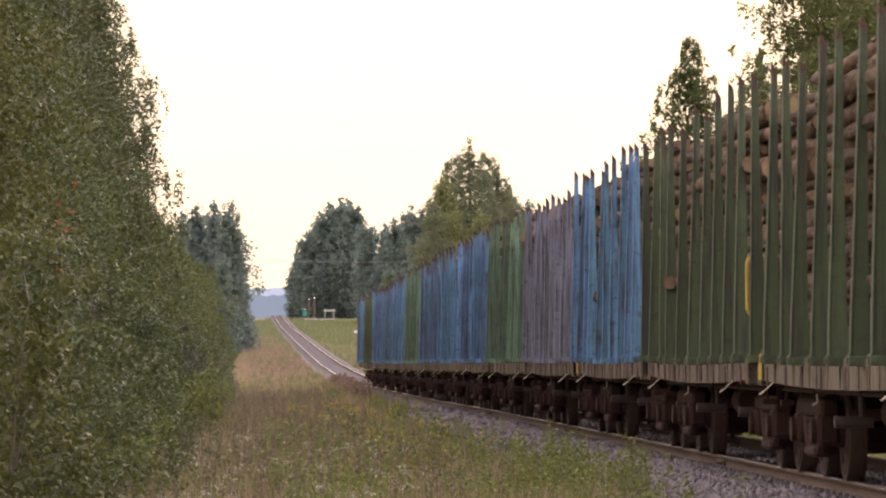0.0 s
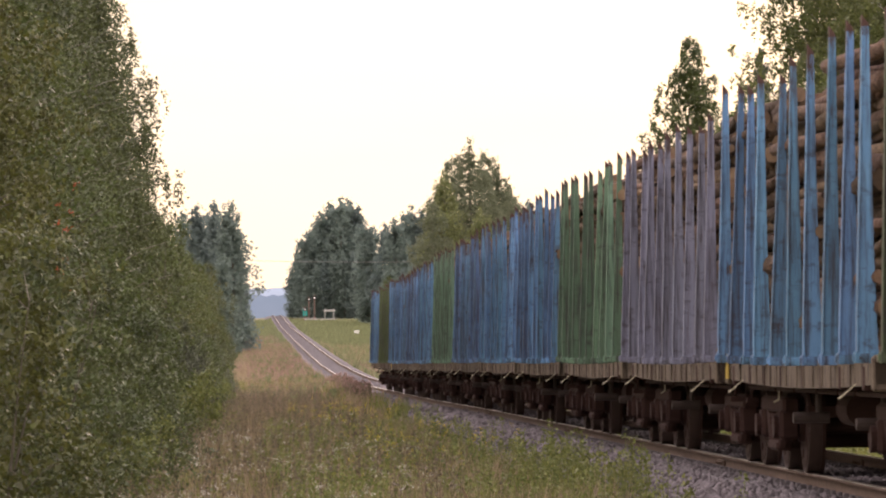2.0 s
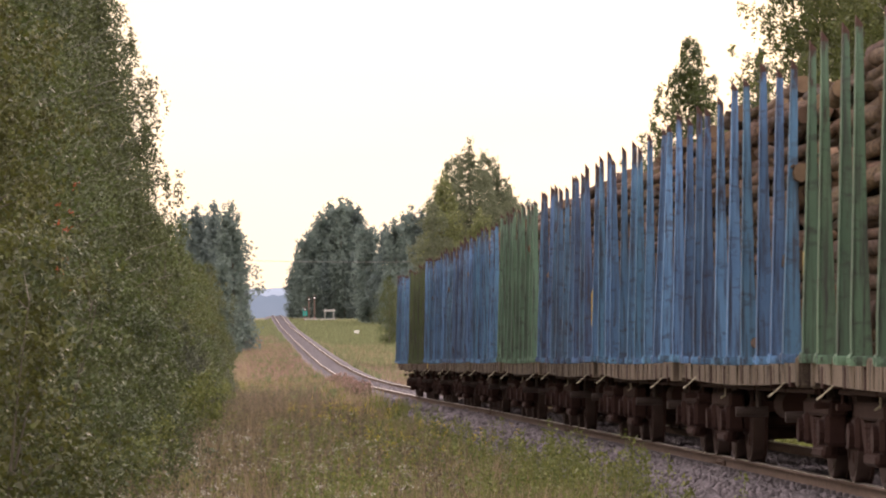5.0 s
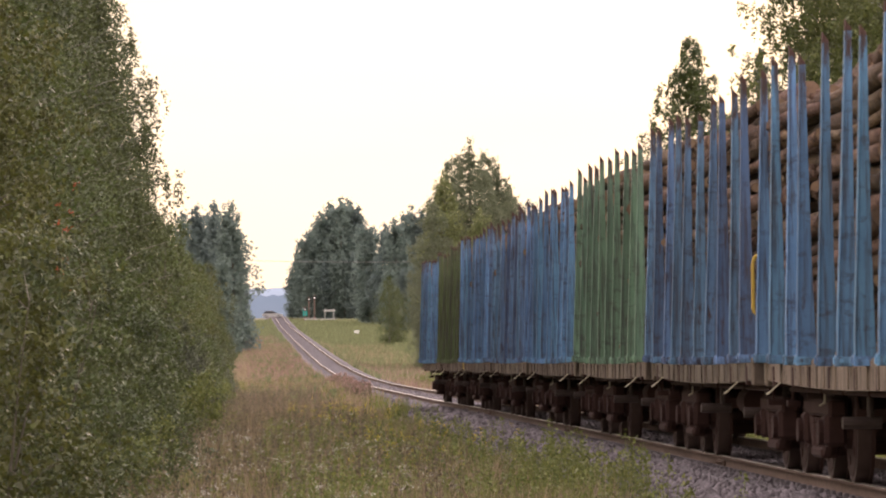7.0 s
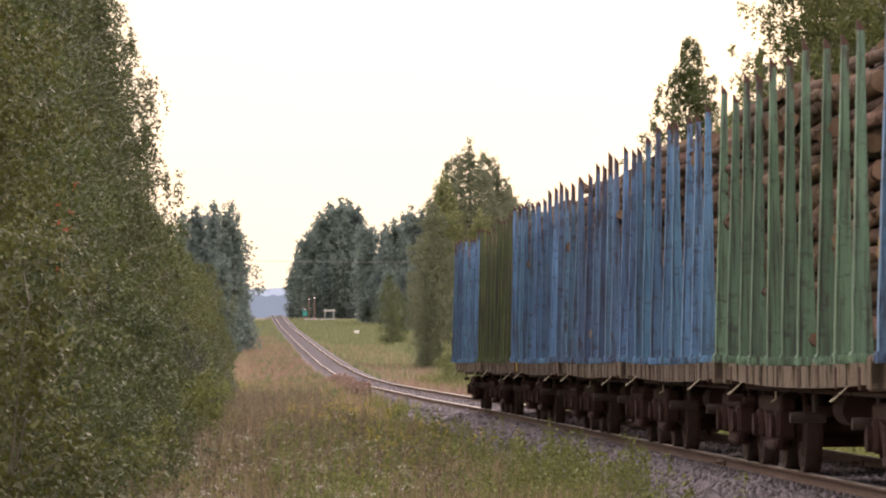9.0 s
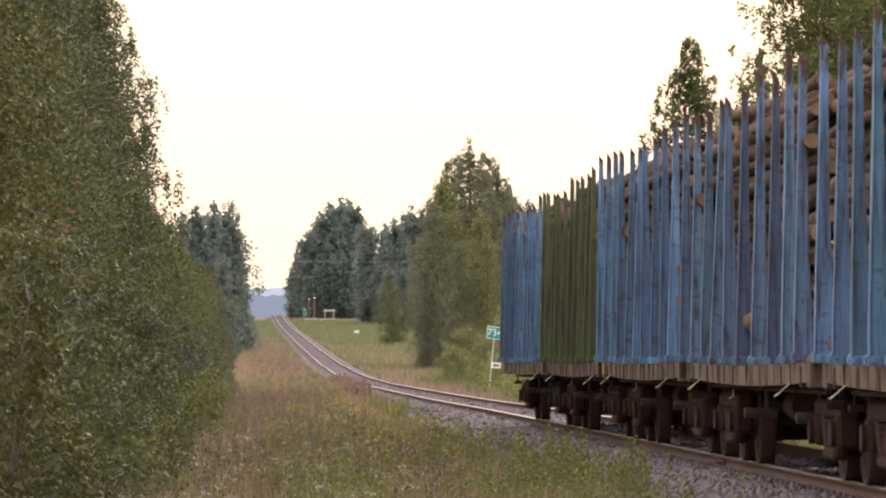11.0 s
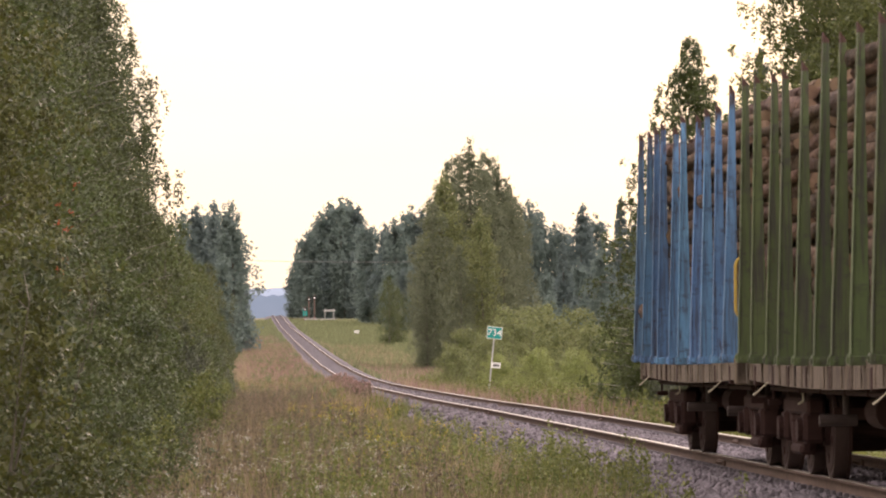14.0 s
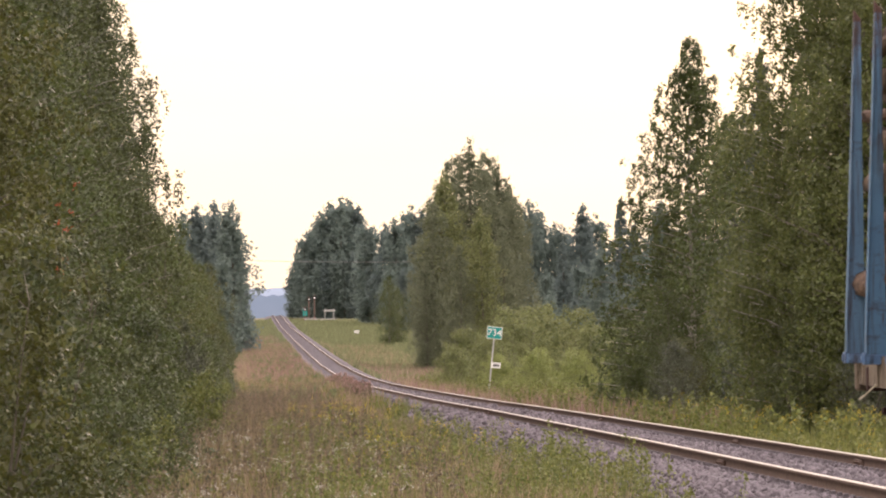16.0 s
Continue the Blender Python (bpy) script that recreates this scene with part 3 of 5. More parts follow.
def timber_wagon(colour, seed, last=False):
    rng = random.Random(seed)
    w = thing("timber_wagon", Matrix(), LABELS[colour] + (" at the train's end" if last else " loaded with logs"), "freight wagon", "wagons of the timber train")
    part("deck", DECKM, w, pose(0, 0, DECK), "worn plank deck")
    part("centre_sill", UNDER, w, pose(0, 0, DECK))
    for s in (-1, 1):
        flip = pose(0, 0, 0, 0, 0, 0 if s < 0 else 180)
        part("side_sill", SILL, w, pose(0, 0, DECK) @ flip @ pose(-1.43, 0, 0), "grimy beige ribbed sill")
        part("end_beam", BEAM, w, pose(0, s * 6.62, DECK))
        part("coupler", COUPLER, w, pose(0, s * 6.7, DECK) @ pose(0, 0, 0, 0, 0, 0 if s > 0 else 180))
        for y in STAKE_YS:
            yy = y + rng.uniform(-0.16, 0.16) if abs(y) < 6 else y
            lean = pose(0, 0, 0, rng.gauss(0, 0.5), rng.gauss(0.1, 0.38), 0)
            c = "brown" if rng.random() < 0.006 else colour
            if last and y > 6:
                c = "rusty blue"
            st = part("stake", STAKES[c], w, flip @ pose(-1.55, yy, DECK + sag(yy) - 0.02) @ lean @ Matrix.Diagonal((1, rng.uniform(0.9, 1.15), rng.uniform(0.965, 1.03) * (0.95 if colour == "lavender" else 1.0), 1)))
            part("stake_pocket", POCKETS[c], st, pose(0, 0, 0))
        for y in (-5.0, 5.0):
            part("release_lever", LEVER, w, flip @ pose(-1.42, y + rng.uniform(-0.4, 0.4), DECK - 0.25 + rng.uniform(-0.02, 0.02)), "pale rod lever")
    part("air_tank", TANK, w, pose(0, 0.5, DECK))
    part("brake_cylinder", CYL, w, pose(0, 0.5, DECK))
    part("brake_rigging", RIGGING, w, pose(0, 0, DECK))
    part("hanging_hook", HOOK, w, pose(0, 2.3, DECK))
    part("hanging_bracket", DRAW, w, pose(0, 2.3, DECK))
    part("hanging_bracket", DRAW, w, pose(0, -3.0, DECK))
    part("handrail", HANDRAIL, w, pose(rng.choice((0.04, 0.02, 0.0, -0.05)), -6.86, DECK), "yellow tube handrail")
    if seed in (102, 111, 113):
        part("yellow_marking", PATCH, w, pose(-1.455, 6.35, DECK), "yellow painted sill end")
    wheels = []
    for s in (-1, 1):
        bg = part("bogie", BOLSTER, w, pose(0, s * 5.15, 0))
        for q in (-1, 1):
            part("side_frame", SIDEFRAME, bg, pose(q * 1.02, 0, 0, 0, 0, 0 if q < 0 else 180))
            wheels.append((part("wheelset", WHEELSET, bg, pose(0, q * 0.925, WHEEL_R)), q * 0.925))
    return w, wheels


# logs: a few shapes of crooked, knotty pulpwood, shared by all stacks
def log_arrays(rng, length, r, n=9, segs=4):
    bend = [rng.gauss(0, 0.02) for _ in range(2)]
    v, f = [], []
    knots = [rng.uniform(0.86, 1.16) for _ in range(segs + 1)]
    for i in range(segs + 1):
        u = i / segs - 0.5
        rr = r * (1 + 0.14 * u) * knots[i]
        for j in range(n):
            a = math.tau * j / n
            q = rr * (1 + rng.uniform(-0.10, 0.10))
            v.append((q * math.cos(a) + bend[0] * (1 - 4 * u * u), u * length, q * math.sin(a) + bend[1] * (1 - 4 * u * u)))
    for i in range(segs):
        for j in range(n):
            f.append((i * n + j, i * n + (j + 1) % n, (i + 1) * n + (j + 1) % n, (i + 1) * n + j))
    return v, f


def log_mesh(rng, length, r):
    n, segs = 8, 4
    v, f = log_arrays(rng, length, r, n, segs)
    bm = bmesh.new()
    vs = [bm.verts.new(p) for p in v]
    for q in f:
        bm.faces.new([vs[k] for k in reversed(q)]).smooth = True
    bm.faces.new(vs[:n]).material_index = 1
    bm.faces.new(list(reversed(vs[-n:]))).material_index = 1
    for _ in range(rng.choice((1, 2, 3))):
        a, y = rng.uniform(0, math.tau), rng.uniform(-0.45, 0.45) * length
        rod(bm, (0, y, 0), (r * 1.5 * math.cos(a), y + 0.05, r * 1.5 * math.sin(a)), 0.04, 0.025, n=6)
    bmesh.ops.recalc_face_normals(bm, faces=bm.faces)
    return from_bm("log", bm, M_LOGBARK, M_LOGEND)


LOG_L = 4.15
_lr = random.Random(11)
LOGS = [(log_mesh(_lr, LOG_L * _lr.uniform(0.93, 1.03), r), r) for r in (0.050, 0.058, 0.064, 0.070, 0.077, 0.084, 0.094, 0.112) for _ in (0, 1)]


def packed(seed, top):
    """Centres of logs that fill the space between the stakes: (x, z, radius, outer)."""
    rng = random.Random(seed)
    out, z, row = [], 0.0, 0
    while z < top:
        x = -1.34 + (0.07 if row % 2 else 0.0) + rng.uniform(-0.02, 0.02)
        rmax = 0.0
        while x < 1.34:
            k = rng.randrange(len(LOGS))
            r = LOGS[k][1]
            dome = top - 0.28 * abs(x / 1.35) ** 3 - 0.1 * rng.random()
            if z + r < dome and x + r < 1.37:
                out.append([x + r, z + r + rng.uniform(-0.02, 0.02), k])
            x += 2 * r + rng.uniform(-0.01, 0.01)
            rmax = max(rmax, r)
        z += 0.138
        row += 1
    return out


def inner_mesh(logs, seed):
    rng = random.Random(seed)
    V, Fc = [], []
    for x, z, k in logs:
        v, f = log_arrays(rng, LOG_L * rng.uniform(0.90, 1.03), LOGS[k][1], 6, 1)
        o = len(V)
        dy = rng.uniform(-0.16, 0.16)
        V += [(a + x, b + dy, c + z) for a, b, c in v]
        Fc += [tuple(o + q for q in reversed(ff)) for ff in f]
        for ring in (list(range(6)), list(range(11, 5, -1))):
            Fc += [(o + ring[0], o + ring[1], o + ring[2], o + ring[3]), (o + ring[0], o + ring[3], o + ring[4], o + ring[5])]
    me = quads("log_core", np.array(V), np.array(Fc), M_INNER, M_LOGEND)
    me.polygons.foreach_set("material_index", np.tile(np.array([0] * 6 + [1] * 4, np.int32), len(logs)))
    return me


LOADS = []
for k in range(5):
    top = (2.86, 2.74, 2.92, 2.66, 2.80)[k]
    logs = packed(40 + k, top)
    outer, inner = [], []
    for lg in logs:
        hi = top - 0.28 * abs(lg[0] / 1.35) ** 3
        (outer if lg[0] < -1.17 or lg[1] > hi - 0.20 else inner).append(lg)
    LOADS.append((outer, inner_mesh(inner, k)))


def log_stack(kind, seed):
    rng = random.Random(seed)
    outer, inner = LOADS[kind]
    s = thing("log_stack", Matrix(), "stack of brown pulpwood logs between wagon stakes", "log stack", "log stacks on the train")
    for x, z, k in outer:
        # some places hold two short billets instead of one long log
        pieces = [(0.0, 1.0)] if rng.random() < 0.66 else [(-0.26 * LOG_L, 0.47), (0.26 * LOG_L, 0.47)]
        for mid, long in pieces:
            q = LOGS[k if long == 1.0 else rng.randrange(len(LOGS))][0]
            turn = pose(0, 0, 0, rng.gauss(0, 0.4), rng.uniform(0, 360), 180 * rng.randrange(2))
            place = pose(x + rng.uniform(-0.045, 0.04), mid + rng.uniform(-0.36, 0.36) * (0.4 + 0.6 * long), z + rng.uniform(-0.025, 0.03), rng.gauss(0, 0.9), 0, rng.gauss(0, 1.4 / long))
            part("log", q, s, place @ turn @ Matrix.Diagonal((1, long, 1, 1)))
    tagged(part("log_core", inner, s), kind="stuff")
    return s


TRAIN = []              # wagon, its wheelsets, its stacks with their place on the deck
for n, colour in enumerate(COLOURS):
    wagon, wheels = timber_wagon(colour, 100 + n, last=n == 0)
    stacks = [(log_stack((n * 2 + q) % 5, 500 + 10 * n + q), pose(0, y, DECK + sag(y) + 0.005)) for q, y in enumerate((-4.42, 0.0, 4.42))]
    TRAIN.append((wagon, wheels, stacks))


def wagon_pose(n, t):
    y = tail_y(t) - 6.45 - n * WAGON
    a, b = y - 5.15, y + 5.15
    za, zb = float(rail_z(a)), float(rail_z(b))
    return pose(TRACK, y, (za + zb) / 2, math.degrees(math.atan2(zb - za, 10.3)), 0, 0)


# ---- trees and shrubs ----
def tubes(name, lines, mat, n=6):
    """Tapered tubes along polylines of (point, radius)."""
    V, Fc = [], []
    for line in lines:
        o = len(V)
        for i, (p, r) in enumerate(line):
            d = (Vector(line[min(i + 1, len(line) - 1)][0]) - Vector(line[max(i - 1, 0)][0])).normalized()
            u = d.orthogonal().normalized()
            w = d.cross(u)
            for j in range(n):
                a = math.tau * j / n
                V.append(tuple(Vector(p) + r * (math.cos(a) * u + math.sin(a) * w)))
        for i in range(len(line) - 1):
            for j in range(n):
                Fc.append((o + i * n + j, o + i * n + (j + 1) % n, o + (i + 1) * n + (j + 1) % n, o + (i + 1) * n + j))
    me = quads(name, np.array(V), np.array(Fc), mat)
    for p in me.polygons:
        p.use_smooth = True
    return me


def leaf_arrays(centres, per, radius, size, rs, droop=0.0, flat=0.7):
    """Corners of many small pointed leaves scattered round centres (k, 3); radius may differ by centre."""
    k = len(centres)
    c = np.repeat(centres, per, axis=0)
    rad = np.repeat(np.broadcast_to(radius, (k,)), per)[:, None]
    off = rs.normal(size=c.shape) * rad * np.array([0.62, 0.62, 0.55])
    if droop:
        off[:, 2] -= np.abs(rs.normal(size=len(c))) * rad[:, 0] * droop
        off[:, :2] *= 0.75
    p = c + off
    n = len(p)
    ax = rs.normal(size=(n, 3))
    ax[:, 2] -= 0.5
    ax /= np.linalg.norm(ax, axis=1, keepdims=True)
    up = rs.normal(size=(n, 3))
    up[:, 2] += flat
    sd = np.cross(ax, up)
    sd /= np.linalg.norm(sd, axis=1, keepdims=True) + 1e-9
    nm = np.cross(ax, sd)
    L = (size * rs.uniform(0.7, 1.35, n))[:, None]
    W = L * 0.40
    return np.stack([p + sd * W - ax * L * 0.4, p + ax * L * 0.6, p - sd * W - ax * L * 0.4], 1).reshape(-1, 3)


def leaf_cloud(name, centres, per, radius, size, mat, rs, droop=0.0, flat=0.7):
    v = leaf_arrays(centres, per, radius, size, rs, droop, flat)
    return quads(name, v, np.arange(len(v)).reshape(-1, 3), mat)


def broadleaf(h, base, rmax, shape, nclump, per, leaf, mat, bark, seed, droop=0.0, clump=0.42, stems=1, trunk_r=None, ninner=0, lean=0.12):
    """Meshes of a leafy tree: trunk with limbs, and a crown of leaf sprays in uneven lobes. shape(u): relative radius from crown base to top."""
    rs = np.random.RandomState(seed)
    rng = random.Random(seed)
    lines, centres, radii = [], [], []
    tr = trunk_r or 0.010 * h + 0.02
    trunks = []
    for s in range(stems):
        a0 = math.tau * s / max(stems, 1) + rng.uniform(0, 1)
        spread = 0.0 if stems == 1 else rmax * 0.5
        tip = Vector((spread * math.cos(a0), spread * math.sin(a0), h * (rng.uniform(0.7, 0.9) if stems > 1 else 0.97)))
        trunk = []
        for i in range(9):
            u = i / 8
            wob = 0.012 * h * math.sin(3 * u + a0)
            trunk.append((Vector((tip.x * u + wob * math.cos(a0), tip.y * u + wob * math.sin(a0 + 1), tip.z * u - 0.15 * (i == 0))), max(0.006, tr * (1 - 0.93 * u) / math.sqrt(stems))))
        lines.append(trunk)
        trunks.append(trunk)
    ph = [rng.uniform(0, math.tau) for _ in range(6)]

    def reach(u, a):
        lobes = 0.80 + 0.16 * math.sin(2 * a + 7 * u + ph[0]) + 0.13 * math.sin(3 * a - 13 * u + ph[1]) + 0.10 * math.sin(5 * a + 23 * u + ph[2])
        return rmax * shape(u) * lobes

    top = h - 0.02 * h
    for q in range(nclump):
        u = rng.random()
        if rng.random() > 0.35 + 0.65 * shape(u):
            u = rng.random() * 0.8
        a = rng.uniform(0, math.tau)
        R = reach(u, a)
        w = rng.random() ** (0.6 if droop > 1.2 else 0.42)
        z = base + (top - base) * u
        end = Vector((R * w * math.cos(a), R * w * math.sin(a), z + rng.gauss(0, 0.04) * rmax))
        centres.append(tuple(end))
        radii.append(clump * rng.uniform(0.5, 1.25) * (0.65 + 0.35 * (1 - u)))
        if q % 6 == 0:
            trunk = trunks[q // 6 % stems]
            zt = min(0.97, max(0.08, (z - 0.55 * R * w) / max(0.1, trunk[-1][0].z)))
            i = min(7, int(zt * 8))
            o = trunk[i][0].lerp(trunk[i + 1][0], zt * 8 - i)
            rr = max(0.006, trunk[i][1] * 0.35)
            lines.append([(o, rr), (o.lerp(end, 0.5) + Vector((0, 0, 0.08 * R)), rr * 0.6), (end, rr * 0.15)])
    centres.append((0, 0, h - 0.1))
    radii.append(clump * 0.5)
    va = leaf_arrays(np.array(centres), per, np.array(radii), leaf, rs, droop)
    if ninner:
        # larger sprays deep in the crown
        ic = []
        for _ in range(ninner):
            u = rng.random() * 0.93
            a = rng.uniform(0, math.tau)
            R = reach(u, a) * 0.66 * rng.random() ** 0.5
            ic.append((R * math.cos(a), R * math.sin(a), base + (top - base) * u))
        va = np.concatenate([va, leaf_arrays(np.array(ic), 2, 0.15, leaf * 1.8, rs)])
    return tubes("trunk", lines, bark, 5), quads("crown", va, np.arange(len(va)).reshape(-1, 3), mat)


def birch(h, base, rmax, shape, nbranch, ntwig, per, leaf, mat, bark, seed, hang=0.9, ninner=0, rise=0.8):
    """Meshes of a birch: a trunk with rising boughs and rows of leaves on the twigs that hang from them."""
    rs = np.random.RandomState(seed)
    rng = random.Random(seed)
    tr = 0.010 * h + 0.02
    wob = [rng.uniform(0, math.tau) for _ in range(2)]

    def stem(u):
        return Vector((0.012 * h * math.sin(4 * u + wob[0]) * u, 0.012 * h * math.sin(3 * u + wob[1]) * u, h * 0.98 * u))

    lines = [[(stem(i / 10) - Vector((0, 0, 0.15 * (i == 0))), max(0.008, tr * (1 - 0.94 * i / 10))) for i in range(11)]]
    starts, lengths, drift = [], [], []
    for k in range(nbranch):
        u = (k + rng.random()) / nbranch
        a = 2.39996 * k + rng.uniform(-0.5, 0.5)
        R = rmax * shape(u) * rng.uniform(0.72, 1.10)
        zend = base + (h - base) * u
        z0 = max(0.25, zend - rise * R * 0.6)
        o = stem(min(1.0, z0 / (0.98 * h)))
        out = Vector((math.cos(a), math.sin(a), 0))
        side = Vector((-out.y, out.x, 0))
        bow = rng.uniform(-0.2, 0.2)

        def along(w):
            return o + out * (R * w) + side * (bow * R * w * w) + Vector((0, 0, (zend - z0) * (1.7 * w - 0.7 * w * w)))

        rb = max(0.006, 0.35 * tr * (1 - u) + 0.006)
        lines.append([(along(0), rb), (along(0.35), rb * 0.65), (along(0.7), rb * 0.4), (along(1.0), rb * 0.12)])
        for _ in range(max(2, int(ntwig * (0.12 + 0.88 * shape(u))))):
            w = 0.12 + 0.9 * rng.random() ** 0.6
            p = along(min(w, 1.04)) + side * max(-0.45, min(0.45, rng.gauss(0, 0.12 * R * (0.3 + w)))) + Vector((0, 0, rng.gauss(0, 0.10)))
            starts.append(tuple(p))
            lengths.append(hang * rng.uniform(0.25, 1.2) * (0.45 + 0.55 * (1 - u)))
            drift.append((out.x * 0.15 + rng.gauss(0, 0.15), out.y * 0.15 + rng.gauss(0, 0.15)))
    S, Ln, D = np.array(starts), np.array(lengths), np.array(drift)
    t = rs.rand(len(S), per)
    c = np.repeat(S[:, None], per, axis=1)
    c[..., :2] += D[:, None] * (t * Ln[:, None])[..., None]
    c[..., 2] -= t * Ln[:, None] - 0.12
    va = leaf_arrays(c.reshape(-1, 3), 1, 0.085, leaf, rs)
    if ninner:
        u = rs.rand(ninner) * 0.9
        a = rs.uniform(0, math.tau, ninner)
        R = rmax * np.array([shape(q) for q in u]) * 0.5 * rs.rand(ninner) ** 0.5
        ic = np.stack([R * np.cos(a), R * np.sin(a), base + (h - base) * u], 1)
        va = np.concatenate([va, leaf_arrays(ic, 2, 0.15, leaf * 1.7, rs)])
    return tubes("trunk", lines, bark, 4), quads("crown", va, np.arange(len(va)).reshape(-1, 3), mat)


def spruce(h, rmax, mat, seed, layers=34, per=9, leaf=0.30):
    rs = np.random.RandomState(seed)
    rng = random.Random(seed)
    lines = [[((0, 0, -0.2), 0.014 * h), ((0.05, 0, h * 0.5), 0.008 * h), ((0, 0, h), 0.01)]]
    centres, radii = [], []
    for q in range(layers):
        u = q / layers
        R = rmax * (1 - u) ** 0.85 + 0.10
        nb = max(3, int(6 * (1 - u)) + 2)
        for b in range(nb):
            z = h * min(1.0, 0.05 + 0.95 * u + rng.gauss(0, 0.016))
            a = math.tau * b / nb + rng.uniform(-0.7, 0.7)
            rr = R * rng.uniform(0.55, 1.18)
            end = Vector((rr * math.cos(a), rr * math.sin(a), z - 0.35 * rr))
            if b == 0:
                lines.append([((0, 0, z), 0.03), (tuple(end), 0.008)])
            for w in (0.3, 0.6, 0.9):
                centres.append((end.x * w, end.y * w, z - 0.35 * rr * w * w))
                radii.append(0.10 + 0.16 * R)
    centres.append((0, 0, h))
    radii.append(0.12)
    crown = leaf_cloud("crown", np.array(centres), per, np.array(radii), leaf, mat, rs, 0.6)
    return tubes("trunk", lines, M_BARK, 5), crown


def plant(name, meshes, x, y, label, category, group="", turn=0.0, size=1.0, sink=0.05, z=None):
    zz = float(ground_z(x, y)) - sink if z is None else z
    t = thing(name, pose(x, y, zz, 0, 0, turn) @ Matrix.Diagonal((size, size, size, 1)), label, category, group)
    part("trunk", meshes[0], t)
    part("crown", meshes[1], t)
    return t


def oval(u):
    return math.sin(math.pi * min(1, 0.12 + 0.86 * u)) ** 0.7


def column(u):
    return (0.75 + 0.25 * math.sin(3 * u)) * min(1, (1.04 - u) * 2.2)


def spire(u):
    return (1.005 - u) ** 0.78


def full(u):
    return min(1.0, 1.3 * (1.03 - u) ** 0.5) * (0.8 + 0.2 * min(1, u * 4))


def dome(u):
    return max(0.15, 1 - u * u) ** 0.5


rng = random.Random(77)
# the leafy edge that runs along the line's near side
BIRCH_TALL = [birch(13.5, 0.8, 2.3, column, 115, 20, 22, 0.080, M_BIRCH_DARK, M_BIRCHBARK, 21 + k, hang=1.3, ninner=1500) for k in range(3)]
LEAFY_NEAR = [broadleaf(9.2, 0.3, 2.7, oval, 300, 78, 0.066, (M_BIRCH, M_ROWAN, M_BIRCH)[k], M_BARK, 31 + k, droop=0.5, clump=0.38, ninner=1500) for k in range(3)]
LEAFY_MID = [broadleaf(9.2, 0.3, 2.7, oval, 230, 50, 0.090, (M_BIRCH, M_ROWAN, M_BIRCH)[k], M_BARK, 35 + k, droop=0.5, clump=0.42, ninner=800) for k in range(3)]
SHRUB = [broadleaf(3.4, 0.1, 1.45, dome, 120, 80, 0.056, (M_BIRCH_DARK, M_ROWAN, M_GREY, M_BIRCH)[k], M_BARK, 51 + k, clump=0.30, stems=4, trunk_r=0.05, ninner=300) for k in range(4)]
SHRUB_FAR = [broadleaf(3.4, 0.1, 1.45, dome, 80, 50, 0.085, (M_BIRCH_DARK, M_ROWAN, M_GREY, M_BIRCH)[k], M_BARK, 56 + k, clump=0.32, stems=4, trunk_r=0.05, ninner=120) for k in range(4)]
LOW = [broadleaf(1.5, 0.05, 0.95, dome, 50, 70, 0.050, (M_GREY, M_WEED, M_BIRCH_DARK)[k], M_BARK, 61 + k, clump=0.22, stems=4, trunk_r=0.03, ninner=60) for k in range(3)]

edge = [  # x, y, kind, size
    (-4.0, 139, "tall", 0.97), (-4.9, 128, "tall", 1.03), (-4.5, 146, "tall", 1.08), (-5.3, 98, "tall", 1.0), (-6.6, 88, "tall", 0.95), (-4.6, 112, "tall", 0.9), (-5.6, 158, "tall", 1.05), (-4.9, 178, "tall", 0.92), (-6.6, 118, "tall", 1.0),
    (-4.9, 66, "mid", 0.90), (-4.4, 76, "mid", 1.0), (-5.6, 84, "mid", 1.08), (-4.5, 93, "mid", 1.05), (-6.4, 99, "mid", 1.12), (-5.0, 107, "mid", 1.1),
    (-4.4, 118, "mid", 0.9), (-4.2, 150, "mid", 0.95), (-4.0, 168, "mid", 0.85), (-2.9, 190, "mid", 0.83), (-4.2, 212, "mid", 0.95), (-4.5, 232, "mid", 1.0), (-4.0, 256, "mid", 0.95),
    (-5.6, 205, "mid", 1.05), (-5.2, 275, "mid", 1.0), (-3.9, 300, "mid", 0.9), (-4.0, 335, "mid", 0.95), (-3.6, 372, "mid", 0.9), (-3.6, 410, "mid", 0.95), (-3.4, 455, "mid", 1.0),
]
for x, y, kind, size in edge:
    if kind == "tall":
        plant("birch_tree", rng.choice(BIRCH_TALL), x, y, "tall birch with drooping dark green twigs", "tree", "trees along the railway", rng.uniform(0, 360), size)
    else:
        plant("leafy_tree", rng.choice(LEAFY_NEAR if y < 112 else LEAFY_MID), x, y, "dense leafy young tree at the wood's edge", "tree", "trees along the railway", rng.uniform(0, 360), size)
y = 57.0
while y < 560:
    s = rng.uniform(0.75, 1.05)
    plant("shrub", rng.choice(SHRUB if y < 120 else SHRUB_FAR), -2.5 + rng.uniform(-0.35, 0.25) + min(0.35, y / 900), y, "dense green shrub in the lineside thicket", "shrub", "shrubs along the railway", rng.uniform(0, 360), s)
    if y < 330:
        plant("low_shrub", rng.choice(LOW), -1.75 + rng.uniform(-0.3, 0.35) + min(0.4, y / 500), y + 1.5, "low grey-green bush at the thicket's foot", "shrub", "low bushes along the railway", rng.uniform(0, 360), rng.uniform(0.7, 1.1))
    y += 4.2 + y * 0.028

